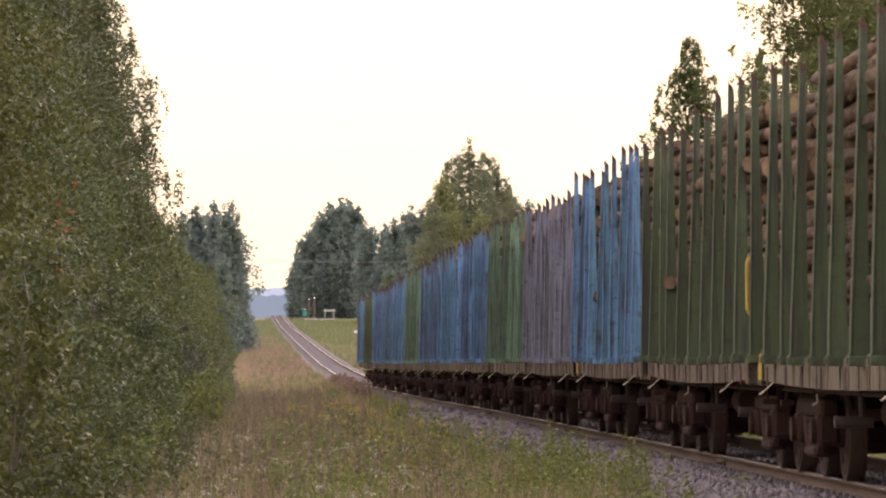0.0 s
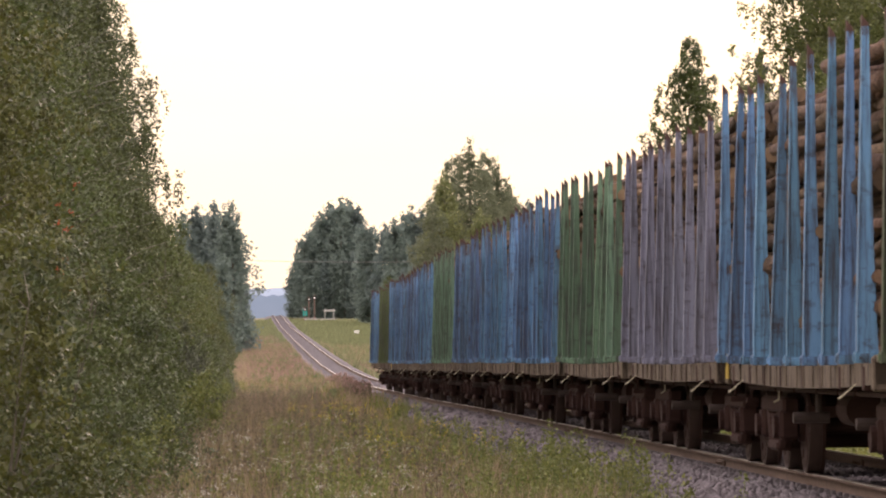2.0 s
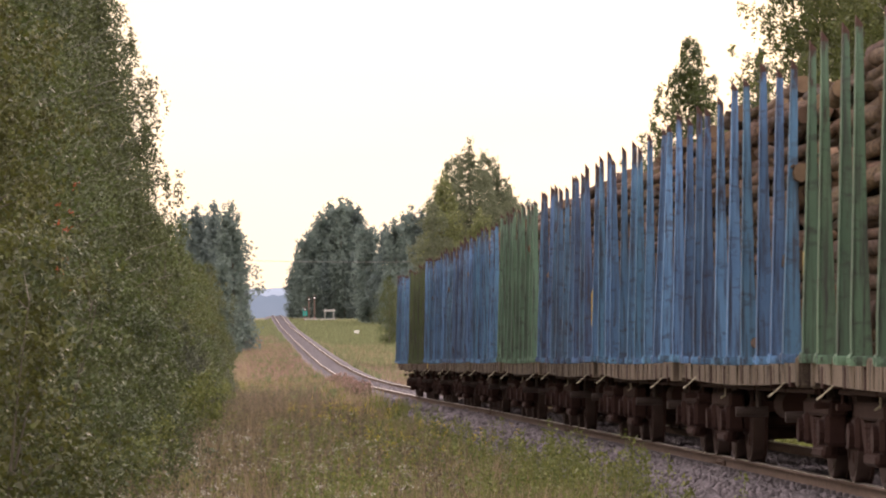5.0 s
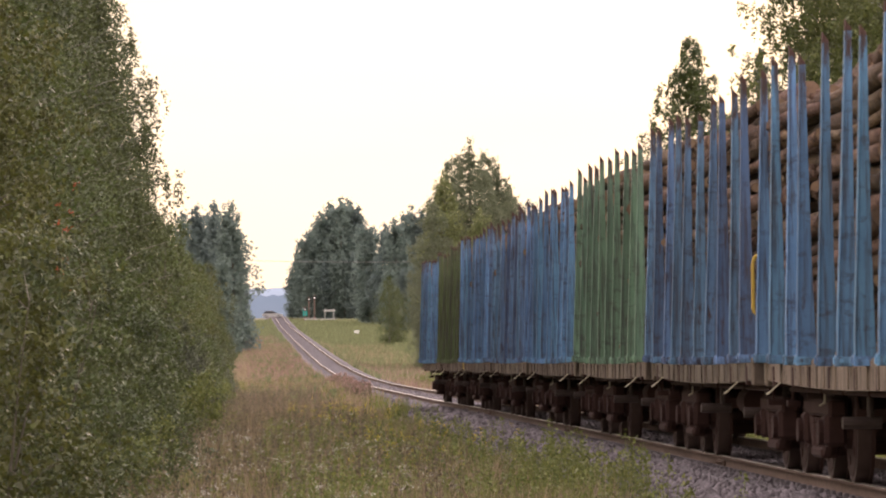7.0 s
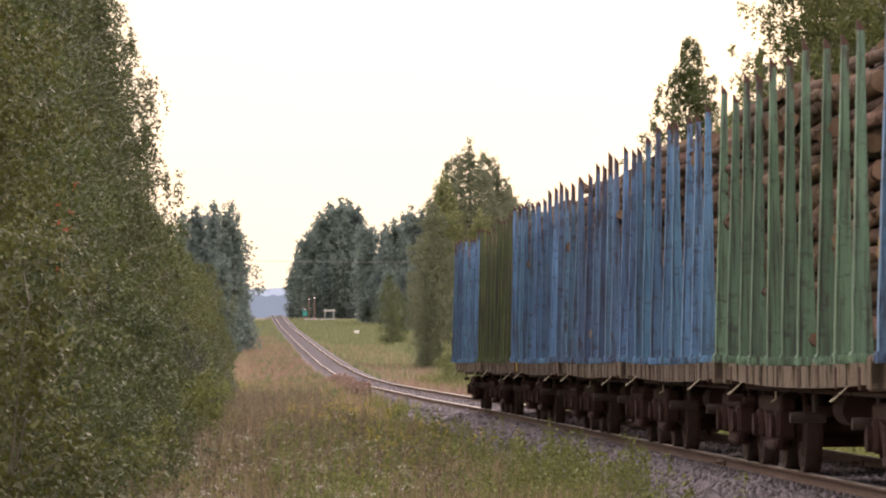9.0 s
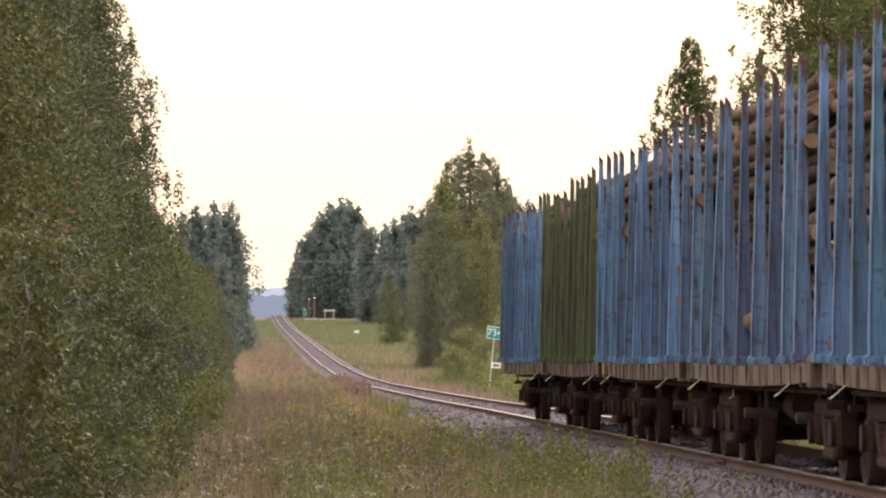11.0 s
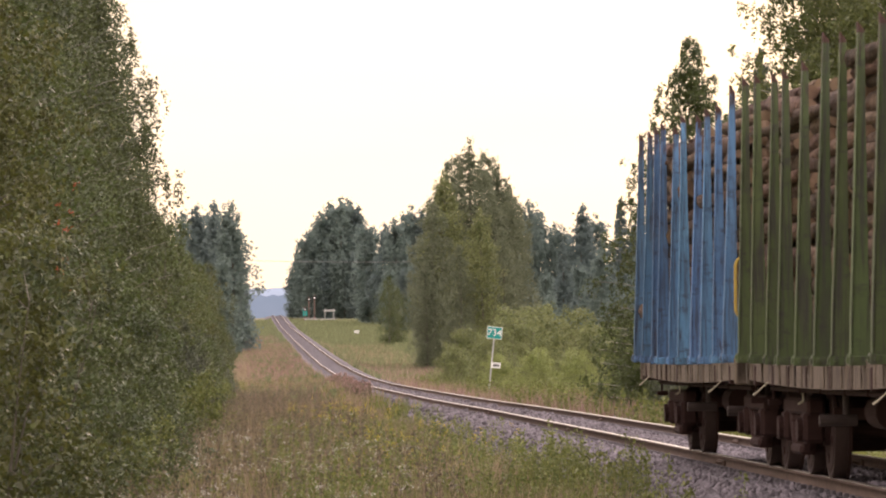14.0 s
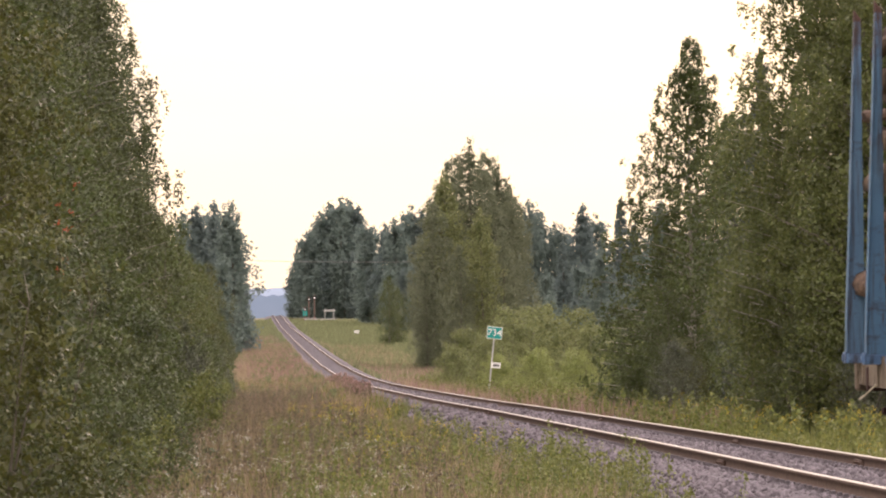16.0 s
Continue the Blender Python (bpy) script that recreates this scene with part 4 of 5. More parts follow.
# berries hang in the nearest rowan
_b = np.random.RandomState(4)
bm = bmesh.new()
for k in range(14):
    c = (-2.75 + 0.30 * _b.rand(), 76.0 + _b.rand(), -0.55 + 2.6 * _b.rand())
    for _ in range(9):
        p = Vector(c) + Vector(_b.normal(size=3)) * 0.025
        bmesh.ops.create_icosphere(bm, subdivisions=1, radius=0.011, matrix=Matrix.Translation(p))
BERRIES = from_bm("berries", bm, M_BERRY)
rowan = plant("rowan_tree", LEAFY_NEAR[1], -4.35, 76.5, "leafy rowan with orange red berry clusters", "tree", "trees along the railway", 40, 0.85)
br = part("berries", BERRIES, rowan, label="orange red berry clusters")
br.matrix_basis = rowan.matrix_basis.inverted()

# far side: birches and a spruce behind the track
BRIGHT_CROWN = LEAFY_NEAR[0][1].copy()
BRIGHT_CROWN.materials[0] = M_FULLBIRCH
BIG = birch(14.5, 0.4, 3.3, full, 240, 27, 24, 0.082, M_FULLBIRCH, M_BIRCHBARK, 71, hang=1.0, ninner=4500)
THIN = birch(13.9, 0.2, 5.0, spire, 140, 30, 20, 0.092, M_BIRCH, M_BIRCHBARK, 76, hang=0.8, ninner=2600, rise=0.35)
plant("birch_tree", BIG, 14.9, 131, "large full birch beyond the track", "tree", "trees beyond the track", 20)
plant("birch_tree", BIG, 18.9, 140, "large full birch beyond the track", "tree", "trees beyond the track", 140, 1.05)
plant("birch_tree", BIG, 16.2, 127, "large full birch beyond the track", "tree", "trees beyond the track", 255, 0.96)
plant("birch_tree", THIN, 15.4, 183, "slender airy birch with drooping twigs", "tree", "trees beyond the track", 0, 0.935)
for x, y, k, s in ((14.7, 126, 0, 1.12), (16.7, 134, 2, 1.2), (13.9, 137, 1, 0.85)):
    plant("leafy_tree", (LEAFY_NEAR[k][0], BRIGHT_CROWN), x, y, "dense leafy tree under the tall birch", "tree", "trees beyond the track", rng.uniform(0, 360), s)
for x, y, k, s in ((16.6, 176, 0, 1.12), (14.1, 178, 0, 0.55), (15.1, 187, 1, 0.72), (13.3, 188, 2, 0.45)):
    plant("leafy_tree", LEAFY_MID[k], x, y, "dense leafy young tree under the slender birch", "tree", "trees beyond the track", rng.uniform(0, 360), s)
plant("birch_tree", THIN, 17.9, 196, "slender airy birch with drooping twigs", "tree", "trees beyond the track", 100, 0.8)
plant("leafy_tree", LEAFY_MID[0], 16.9, 165, "dense leafy young tree", "tree", "trees beyond the track", 60, 0.85)
plant("leafy_tree", LEAFY_MID[2], 14.3, 150, "dense leafy young tree", "tree", "trees beyond the track", 200, 0.62)
SPR = [spruce(16, 2.6, M_SPRUCE, 81 + k, per=22, leaf=0.17) for k in range(3)]
plant("spruce_tree", SPR[0], 16.75, 172, "dark spruce behind the birches", "tree", "trees beyond the track", 0, 0.745)
for x, y, k, s in ((13.3, 128, 0, 0.8), (14.6, 124, 2, 0.8), (16.2, 126, 3, 0.9), (12.9, 160, 2, 0.75), (14.4, 172, 1, 0.8), (15.9, 176, 3, 0.9), (13.4, 181, 3, 0.7)):
    plant("shrub", SHRUB[k], x, y, "dense green shrub under the birches", "shrub", "shrubs beyond the track", rng.uniform(0, 360), s)

# willow scrub beyond the kilometre sign
WILLOW = [broadleaf(3.6, 0.1, 2.3, dome, 130, 62, 0.090, (M_BRIGHT, M_WILLOW, M_WILLOW)[k], M_BARK, 91 + k, clump=0.40, stems=5, trunk_r=0.06, ninner=220) for k in range(3)]
for x, y, k, s in ((12.6, 268, 0, 0.62), (14.3, 262, 0, 0.70), (16.0, 258, 0, 0.66), (17.4, 250, 0, 0.72), (18.9, 262, 0, 0.8), (13.2, 290, 1, 0.85), (15.2, 300, 1, 1.15), (17.3, 305, 2, 1.2),
                   (19.2, 295, 1, 1.05), (21.0, 300, 0, 1.1), (22.9, 310, 1, 1.15), (16.2, 330, 2, 1.35), (18.4, 335, 2, 1.4), (20.5, 330, 2, 1.3), (11.9, 305, 1, 0.7), (13.6, 330, 1, 1.0)):
    plant("willow_bush", WILLOW[k], x, y, "rounded pale green willow bush", "shrub", "willow scrub", rng.uniform(0, 360), s)

# clump of tall aspens in the middle distance
ASPEN = [broadleaf(16.5, 0.6, 3.2, oval, 260, 58, 0.140, (M_ASPEN, M_WILLOW, M_ASPEN)[k], M_BARK, 111 + k, droop=0.5, clump=0.60, ninner=1300) for k in range(3)]
for x, y, k, s in ((18.2, 432, 0, 1.10), (19.7, 440, 2, 1.06), (21.6, 442, 0, 0.92), (17.0, 437, 2, 1.02), (15.5, 433, 0, 0.88), (16.0, 428, 1, 0.95), (20.4, 436, 0, 1.02), (14.9, 424, 2, 0.80), (18.3, 416, 1, 0.76), (20.2, 420, 2, 0.66), (22.2, 445, 2, 0.85), (16.6, 414, 2, 0.58), (14.1, 419, 0, 0.52)):
    plant("aspen_tree", ASPEN[k], x, y, "tall leafy aspen in a dense clump", "tree", "aspen clump", rng.uniform(0, 360), 1.035 * s)
plant("leafy_tree", LEAFY_MID[0], 17.1, 640, "rounded leafy tree at the field's edge", "tree", "trees at the field", 0, 0.92)
plant("leafy_tree", LEAFY_MID[2], 18.6, 655, "rounded leafy tree at the field's edge", "tree", "trees at the field", 90, 0.80)

# forests further off, in leaf colours with haze painted in
FAR = [broadleaf(18, 0.4, 3.8, (oval, column, oval)[k], 170, 16, 0.42, (M_HAZELEAF, M_HAZESPRUCE, M_HAZELEAF)[k], M_BARK, 131 + k, clump=0.85, ninner=420) for k in range(3)]
FSPR = [spruce(18, 4.0, M_HAZESPRUCE, 141 + k, layers=26, per=13, leaf=0.46) for k in range(2)]


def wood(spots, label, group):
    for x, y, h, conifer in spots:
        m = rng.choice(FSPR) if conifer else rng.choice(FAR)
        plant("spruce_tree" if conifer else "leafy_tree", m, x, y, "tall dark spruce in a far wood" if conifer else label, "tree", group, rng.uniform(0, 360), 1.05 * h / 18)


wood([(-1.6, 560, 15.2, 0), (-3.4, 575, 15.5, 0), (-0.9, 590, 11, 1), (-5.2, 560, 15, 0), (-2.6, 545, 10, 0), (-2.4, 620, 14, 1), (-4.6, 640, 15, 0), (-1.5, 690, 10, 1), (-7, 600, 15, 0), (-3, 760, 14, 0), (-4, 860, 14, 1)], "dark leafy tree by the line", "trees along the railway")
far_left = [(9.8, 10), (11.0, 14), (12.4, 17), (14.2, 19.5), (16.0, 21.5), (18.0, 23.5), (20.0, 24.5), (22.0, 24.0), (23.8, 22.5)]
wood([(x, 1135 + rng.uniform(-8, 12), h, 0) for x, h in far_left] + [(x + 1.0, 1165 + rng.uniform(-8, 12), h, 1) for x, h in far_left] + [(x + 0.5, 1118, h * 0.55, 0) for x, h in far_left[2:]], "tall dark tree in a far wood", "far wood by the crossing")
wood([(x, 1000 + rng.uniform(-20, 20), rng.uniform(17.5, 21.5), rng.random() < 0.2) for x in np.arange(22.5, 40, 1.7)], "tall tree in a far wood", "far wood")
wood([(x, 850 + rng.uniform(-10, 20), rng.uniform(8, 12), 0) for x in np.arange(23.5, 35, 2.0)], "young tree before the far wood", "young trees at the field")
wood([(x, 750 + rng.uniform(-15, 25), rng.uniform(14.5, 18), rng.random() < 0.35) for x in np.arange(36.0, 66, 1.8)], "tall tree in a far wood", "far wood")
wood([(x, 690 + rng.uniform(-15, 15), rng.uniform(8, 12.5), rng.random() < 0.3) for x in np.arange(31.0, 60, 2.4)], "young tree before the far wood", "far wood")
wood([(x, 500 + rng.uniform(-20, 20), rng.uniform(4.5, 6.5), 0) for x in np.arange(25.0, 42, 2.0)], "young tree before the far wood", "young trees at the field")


# ---- signs, crossing, wires ----
def text_mesh(s, size):
    cu = bpy.data.curves.new("digits", "FONT")
    cu.body, cu.size, cu.align_x, cu.align_y, cu.extrude, cu.offset = s, size, "CENTER", "CENTER", 0.004, 0.0
    ob = bpy.data.objects.new("digits_tmp", cu)
    scene.collection.objects.link(ob)
    me = bpy.data.meshes.new_from_object(ob.evaluated_get(bpy.context.evaluated_depsgraph_get()))
    bpy.data.objects.remove(ob)
    return me


KX, KY = 11.68, 258.0
kz = float(ground_z(KX, KY)) - 0.05
km = thing("kilometre_sign", pose(KX, KY, kz, 0, 6.0, 0), "green kilometre sign with white number 734 on a leaning post", "sign")
bm = bmesh.new()
rod(bm, (0, 0.03, -0.4), (0, 0.03, 3.55), 0.035)
part("post", from_bm("post", bm, M_POSTGREY), km)
bm = bmesh.new()
box(bm, -0.37, 0.37, -0.02, 0.0, 2.98, 3.58, 0.006)
board = part("board", from_bm("board", bm, M_SIGNWHITE), km, label="white-edged green board")
bm = bmesh.new()
box(bm, -0.34, 0.34, -0.026, -0.02, 3.01, 3.55)
part("face", from_bm("face", bm, M_SIGN), board)
tm = text_mesh("734", 0.46)
tm.materials.append(M_SIGNWHITE)
part("number", tm, board, pose(0, -0.034, 3.28, 90, 0, 0))
bm = bmesh.new()
box(bm, -0.02, 0.44, -0.02, 0.0, 1.58, 1.86, 0.006)
plate = part("plate", from_bm("plate", bm, M_SIGNWHITE), km, label="small white plate with dark bars")
for q in range(3):
    bm = bmesh.new()
    box(bm, 0.09 + 0.10 * q, 0.155 + 0.10 * q, -0.025, -0.02, 1.65, 1.79)
    part("bar", from_bm("bar", bm, M_BLACK), plate)


def far_place(name, x, y, label, category, group=""):
    return thing(name, pose(x, y, float(ground_z(x, y))), label, category, group)


# road over the line with its signals
bm = bmesh.new()
CROSS = 1085.0
xs = np.arange(-60, 120, 4.0)
rv = [(x, CROSS + s * 3.4, max(float(rail_z(CROSS)) - 0.02, float(ground_z(x, CROSS + s * 3.4)) + 0.05) - (0.0 if abs(x - TRACK) < 6 else 0.25)) for x in xs for s in (-1, 1)]
rf = [(2 * i, 2 * i + 2, 2 * i + 3, 2 * i + 1) for i in range(len(xs) - 1)]
bm.free()
road = new("road", quads("road", np.array(rv), np.array(rf), M_ASPHALT))
tagged(road, "narrow asphalt road over the level crossing", "road", kind="structure")
ROAD_Z = float(rail_z(CROSS)) - 0.2


def signal(x, y, h, lit, board=False):
    s = far_place("crossing_signal", x, y, "faded red and white level crossing signal post", "signal", "crossing signals")
    bm = bmesh.new()
    rod(bm, (0, 0, 0), (0, 0, h), 0.09)
    box(bm, -0.25, 0.25, -0.25, 0.25, 0, 0.5, 0.03)
    part("post", from_bm("post", bm, M_REDPOST), s)
    bm = bmesh.new()
    box(bm, -0.42, 0.42, -0.10, 0.0, h - 0.9, h - 0.3, 0.03)
    head = part("signal_head", from_bm("signal_head", bm, M_BLACK), s)
    bm = bmesh.new()
    rod(bm, (0, -0.12, h - 0.6), (0, -0.18, h - 0.6), 0.14, n=12)
    part("lamp", from_bm("lamp", bm, M_LAMPGLOW if lit else M_SIGNWHITE), head)
    if board:
        bm = bmesh.new()
        box(bm, -0.45, 0.45, -0.06, 0.0, 0.9, 2.3, 0.02)
        part("board", from_bm("board", bm, M_SIGN), s, label="green board")
    return s


signal(0.15, 1078, 5.6, False)
signal(-1.3, 1060, 4.6, True)
signal(12.6, 1078, 5.0, False)
signal(13.9, 1092, 5.2, True)
signal(11.7, 1070, 2.8, False, True)


def guard(x, y, wide):
    g = far_place("barrier", x, y, "white painted roadside guard rail", "barrier", "roadside guard rails")
    for s in (-1, 1):
        bm = bmesh.new()
        box(bm, s * wide * 0.4 - 0.08, s * wide * 0.4 + 0.08, 0, 0.15, -0.2, 0.5, 0.02)
        part("post", from_bm("post", bm, M_POSTGREY), g)
    bm = bmesh.new()
    box(bm, -wide / 2, wide / 2, -0.06, 0, 0.35, 0.55, 0.02)
    part("rail_board", from_bm("rail_board", bm, M_POSTGREY), g)


guard(13.0, 1066, 3.0)
guard(16.4, 1068, 3.4)


def shelter(x, y):
    s = far_place("road_sign_frame", x, y, "white road sign board on two posts", "sign")
    for q in (-1, 1):
        bm = bmesh.new()
        rod(bm, (q * 0.9, 0, 0), (q * 0.9, 0, 2.2), 0.07)
        part("post", from_bm("post", bm, M_POSTGREY), s)
    bm = bmesh.new()
    box(bm, -1.2, 1.2, -0.1, 0.0, 1.7, 2.1, 0.03)
    part("board", from_bm("board", bm, M_POSTGREY), s)


shelter(17.0, 1096)


def marker(x, y):
    s = far_place("marker_box", x, y, "small white lineside cabinet in the field", "cabinet")
    bm = bmesh.new()
    box(bm, -0.34, 0.34, -0.25, 0.25, -0.1, 0.6, 0.04)
    part("body", from_bm("body", bm, M_SIGNWHITE), s)
    bm = bmesh.new()
    box(bm, -0.4, 0.4, -0.3, 0.3, 0.6, 0.67, 0.02)
    part("lid", from_bm("lid", bm, M_SIGNWHITE), s)


marker(16.5, 800)

# power line across the railway
POLES = [(-34.0, 905.0), (95.0, 905.0)]
for px, py in POLES:
    p = far_place("power_pole", px, py, "wooden power line pole with a crossarm", "pole", "power line poles")
    bm = bmesh.new()
    rod(bm, (0, 0, -0.5), (0, 0, 14.2), 0.17, 0.12, n=10)
    part("pole", from_bm("pole", bm, M_WOODPOLE), p)
    bm = bmesh.new()
    box(bm, -0.06, 0.06, -1.3, 1.3, 13.3, 13.5, 0.01)
    part("crossarm", from_bm("crossarm", bm, M_WOODPOLE), p)
za, zb = (float(ground_z(*p)) + 13.5 for p in POLES)
for dy in (-1.2, 0.0, 1.2):
    line = []
    for i in range(25):
        u = i / 24
        line.append((Vector((POLES[0][0] + u * 129, 905 + dy, za + (zb - za) * u - 4 * 2.4 * u * (1 - u))), 0.028))
    w = new("wire", tubes("wire", [line], M_WIRE, 4))
    tagged(w, "sagging grey power line wire", "wire", "power line wires", "structure")


def small_car():
    c = thing("car", Matrix(), "silver hatchback crossing the railway", "car")
    bm = bmesh.new()
    prof = [(-2.1, 0.35), (-2.15, 0.75), (-1.9, 0.98), (2.0 - 0.9, 1.0), (1.75, 0.88), (2.1, 0.72), (2.12, 0.35)]
    roof = [(-1.85, 0.98), (-1.35, 1.45), (0.1, 1.48), (1.0, 1.0)]
    for prof_, w0 in ((prof, 0.85),):
        a = [bm.verts.new((x, -w0, z)) for x, z in prof_]
        b = [bm.verts.new((x, w0, z)) for x, z in prof_]
        n = len(prof_)
        bm.faces.new(a)
        bm.faces.new(list(reversed(b)))
        for i in range(n):
            bm.faces.new((a[i], b[i], b[(i + 1) % n], a[(i + 1) % n]))
    bmesh.ops.recalc_face_normals(bm, faces=bm.faces)
    bmesh.ops.bevel(bm, geom=list(bm.edges), offset=0.05, segments=2, affect="EDGES")
    part("body", from_bm("body", bm, M_CAR), c)
    bm = bmesh.new()
    a = [bm.verts.new((x, -0.72, z)) for x, z in roof]
    b = [bm.verts.new((x, 0.72, z)) for x, z in roof]
    bm.faces.new(a)
    bm.faces.new(list(reversed(b)))
    for i in range(4):
        bm.faces.new((a[i], b[i], b[(i + 1) % 4], a[(i + 1) % 4]))
    bmesh.ops.recalc_face_normals(bm, faces=bm.faces)
    bmesh.ops.bevel(bm, geom=list(bm.edges), offset=0.04, segments=2, affect="EDGES")
    part("cabin", from_bm("cabin", bm, M_GLASSDARK), c, label="dark glazed cabin")
    bm = bmesh.new()
    box(bm, -1.3, 0.1, -0.70, 0.70, 1.465, 1.52, 0.02)
    part("roof", from_bm("roof", bm, M_CAR), c)
    wheels = []
    for x in (-1.3, 1.3):
        for s in (-1, 1):
            bm = bmesh.new()
            rod(bm, (0, -0.1, 0), (0, 0.1, 0), 0.31, n=18)
            wh = part("wheel", from_bm("wheel", bm, M_RUBBER), c, pose(x, s * 0.78, 0.31))
            bm = bmesh.new()
            rod(bm, (0, -0.108, 0), (0, 0.108, 0), 0.19, n=10)
            part("rim", from_bm("rim", bm, M_POSTGREY), wh)
            wheels.append((wh, x, s))
    for s in (-1, 1):
        bm = bmesh.new()
        box(bm, 2.06, 2.14, s * 0.6 - 0.15, s * 0.6 + 0.15, 0.62, 0.74, 0.02)
        part("headlight", from_bm("headlight", bm, M_LAMPGLOW), c)
    return c, wheels


CAR, CAR_WHEELS = small_car()


def car_x(t):
    return -0.45 + 9.45 * (t - 6.4)


# ---- sleepers ----
bm = bmesh.new()
box(bm, -1.32, 1.32, -0.125, 0.125, -0.32, -0.172, 0.015)
for s in (-1, 1):
    box(bm, s * 0.795 - 0.16, s * 0.795 + 0.16, -0.08, 0.08, -0.172, -0.160)
    for q in (-1, 1):
        box(bm, s * 0.795 + q * 0.10 - 0.025, s * 0.795 + q * 0.10 + 0.025, -0.04, 0.04, -0.165, -0.12, 0.005)
SLEEPER = from_bm("sleeper", bm, M_SLEEPER)
for k in range(200):
    y = 42 + 0.545 * k
    part("sleeper", SLEEPER, track_bed, pose(TRACK, y, float(rail_z(y)) + 0.012))

far = []
for k in range(1830):
    y = 42 + 0.545 * (200 + k)
    far.append((y, float(rail_z(y))))
fv = np.array([(TRACK + sx * 1.32, y + sy * 0.125, z - 0.155 - 0.10 * lowr) for y, z in far for lowr in (1, 0) for sx, sy in ((-1, -1), (1, -1), (1, 1), (-1, 1))])
cf = np.array([(4, 5, 6, 7), (0, 1, 5, 4), (1, 2, 6, 5), (2, 3, 7, 6), (3, 0, 4, 7)])
tagged(part("sleepers", quads("sleepers", fv, (cf[None] + 8 * np.arange(len(far))[:, None, None]).reshape(-1, 4), M_SLEEPER), track_bed), kind="stuff")

# ---- crushed stones on the bed ----
rs = np.random.RandomState(9)


def stones(n, y0, y1, size):
    y = y0 + (y1 - y0) * rs.rand(n) ** 1.25
    d = rs.uniform(-2.85, 2.85, n)
    keep = (np.abs(np.abs(d) - 0.795) > 0.09)
    y, d = y[keep], d[keep]
    n = len(y)
    z = rail_z(y) + np.interp(np.abs(d), [0, 0.85, 1.62, 2.55, 3.2], [-0.165, -0.165, -0.19, -0.56, -0.80])
    c = np.stack([TRACK + d, y, z + 0.004], 1)
    r = (size * rs.uniform(0.55, 1.35, n))[:, None, None]
    base = np.array([(1, 0, 0), (-1, 0, 0), (0, 1, 0), (0, -1, 0), (0, 0, 0.8), (0, 0, -0.8)], float)
    v = base[None] * rs.uniform(0.6, 1.2, (n, 6, 1)) + rs.normal(size=(n, 6, 3)) * 0.16
    a = rs.uniform(0, math.tau, n)
    ca, sa = np.cos(a)[:, None], np.sin(a)[:, None]
    v = np.stack([v[..., 0] * ca - v[..., 1] * sa, v[..., 0] * sa + v[..., 1] * ca, v[..., 2]], -1) * r + c[:, None]
    tri = np.array([(0, 2, 4), (2, 1, 4), (1, 3, 4), (3, 0, 4), (2, 0, 5), (1, 2, 5), (3, 1, 5), (0, 3, 5)])
    f = (tri[None] + 6 * np.arange(n)[:, None, None]).reshape(-1, 3)
    return quads("ballast_stones", v.reshape(-1, 3), f, M_STONE)


tagged(part("ballast_stones", stones(22000, 45, 118, 0.046), track_bed), kind="stuff")
tagged(part("ballast_stones", stones(8000, 105, 330, 0.085), track_bed), kind="stuff")


# ---- grass and flowers ----
def blades(name, x, y, h, w, mat, label, lean=0.35, sink=0.03):
    n = len(x)
    z = ground_z(x, y) - sink
    d = np.abs(x - TRACK)
    z = np.maximum(z, np.where(d < 3.2, rail_z(y) + np.interp(d, [1.62, 2.55, 3.2], [-0.19, -0.56, -0.80]) - sink, -99))
    a = rs.uniform(0, math.tau, n)
    b = rs.uniform(0, math.tau, n)
    le = np.minimum(np.abs(rs.normal(0, lean, n)), 0.55) * h
    p = np.stack([x, y, z], 1)
    side = np.stack([np.cos(a), np.sin(a), np.zeros(n)], 1) * w[:, None]
    bend = np.stack([np.cos(b) * le, np.sin(b) * le, np.zeros(n)], 1)
    upv = np.zeros((n, 3))
    upv[:, 2] = h
    if w[0] > 0.012:
        v = np.stack([p - side, p + side, p + upv + bend], 1).reshape(-1, 3)
        return tagged(new(name, quads(name, v, np.arange(3 * n).reshape(n, 3), mat)), label, "grass", kind="stuff")
    v = np.stack([p - side, p + side, p + upv * 0.6 + bend * 0.5 + side * 0.7, p + upv * np.sqrt(np.clip(1 - (le / h)[:, None] ** 2 * 0.5, 0.3, 1)) + bend, p + upv * 0.6 + bend * 0.5 - side * 0.7], 1).reshape(-1, 3)
    ob = new(name, quads(name, v, np.arange(5 * n).reshape(n, 5), mat))
    return tagged(ob, label, "grass", kind="stuff")


def patch(n, x0, x1, y0, y1, power=1.0):
    return rs.uniform(x0, x1, n), y0 + (y1 - y0) * rs.rand(n) ** power


def clumpy(x, y, scale, cut, seed):
    f = np.sin(x * scale + seed) * np.cos(y * scale * 0.37 + seed * 2.1) + 0.6 * np.sin(x * scale * 2.3 - y * scale * 0.8 + seed)
    keep = f + rs.normal(0, 0.35, len(x)) > cut
    return x[keep], y[keep]


def size(n, lo, hi):
    return rs.uniform(lo, hi, n) * rs.uniform(0.8, 1.15, n)


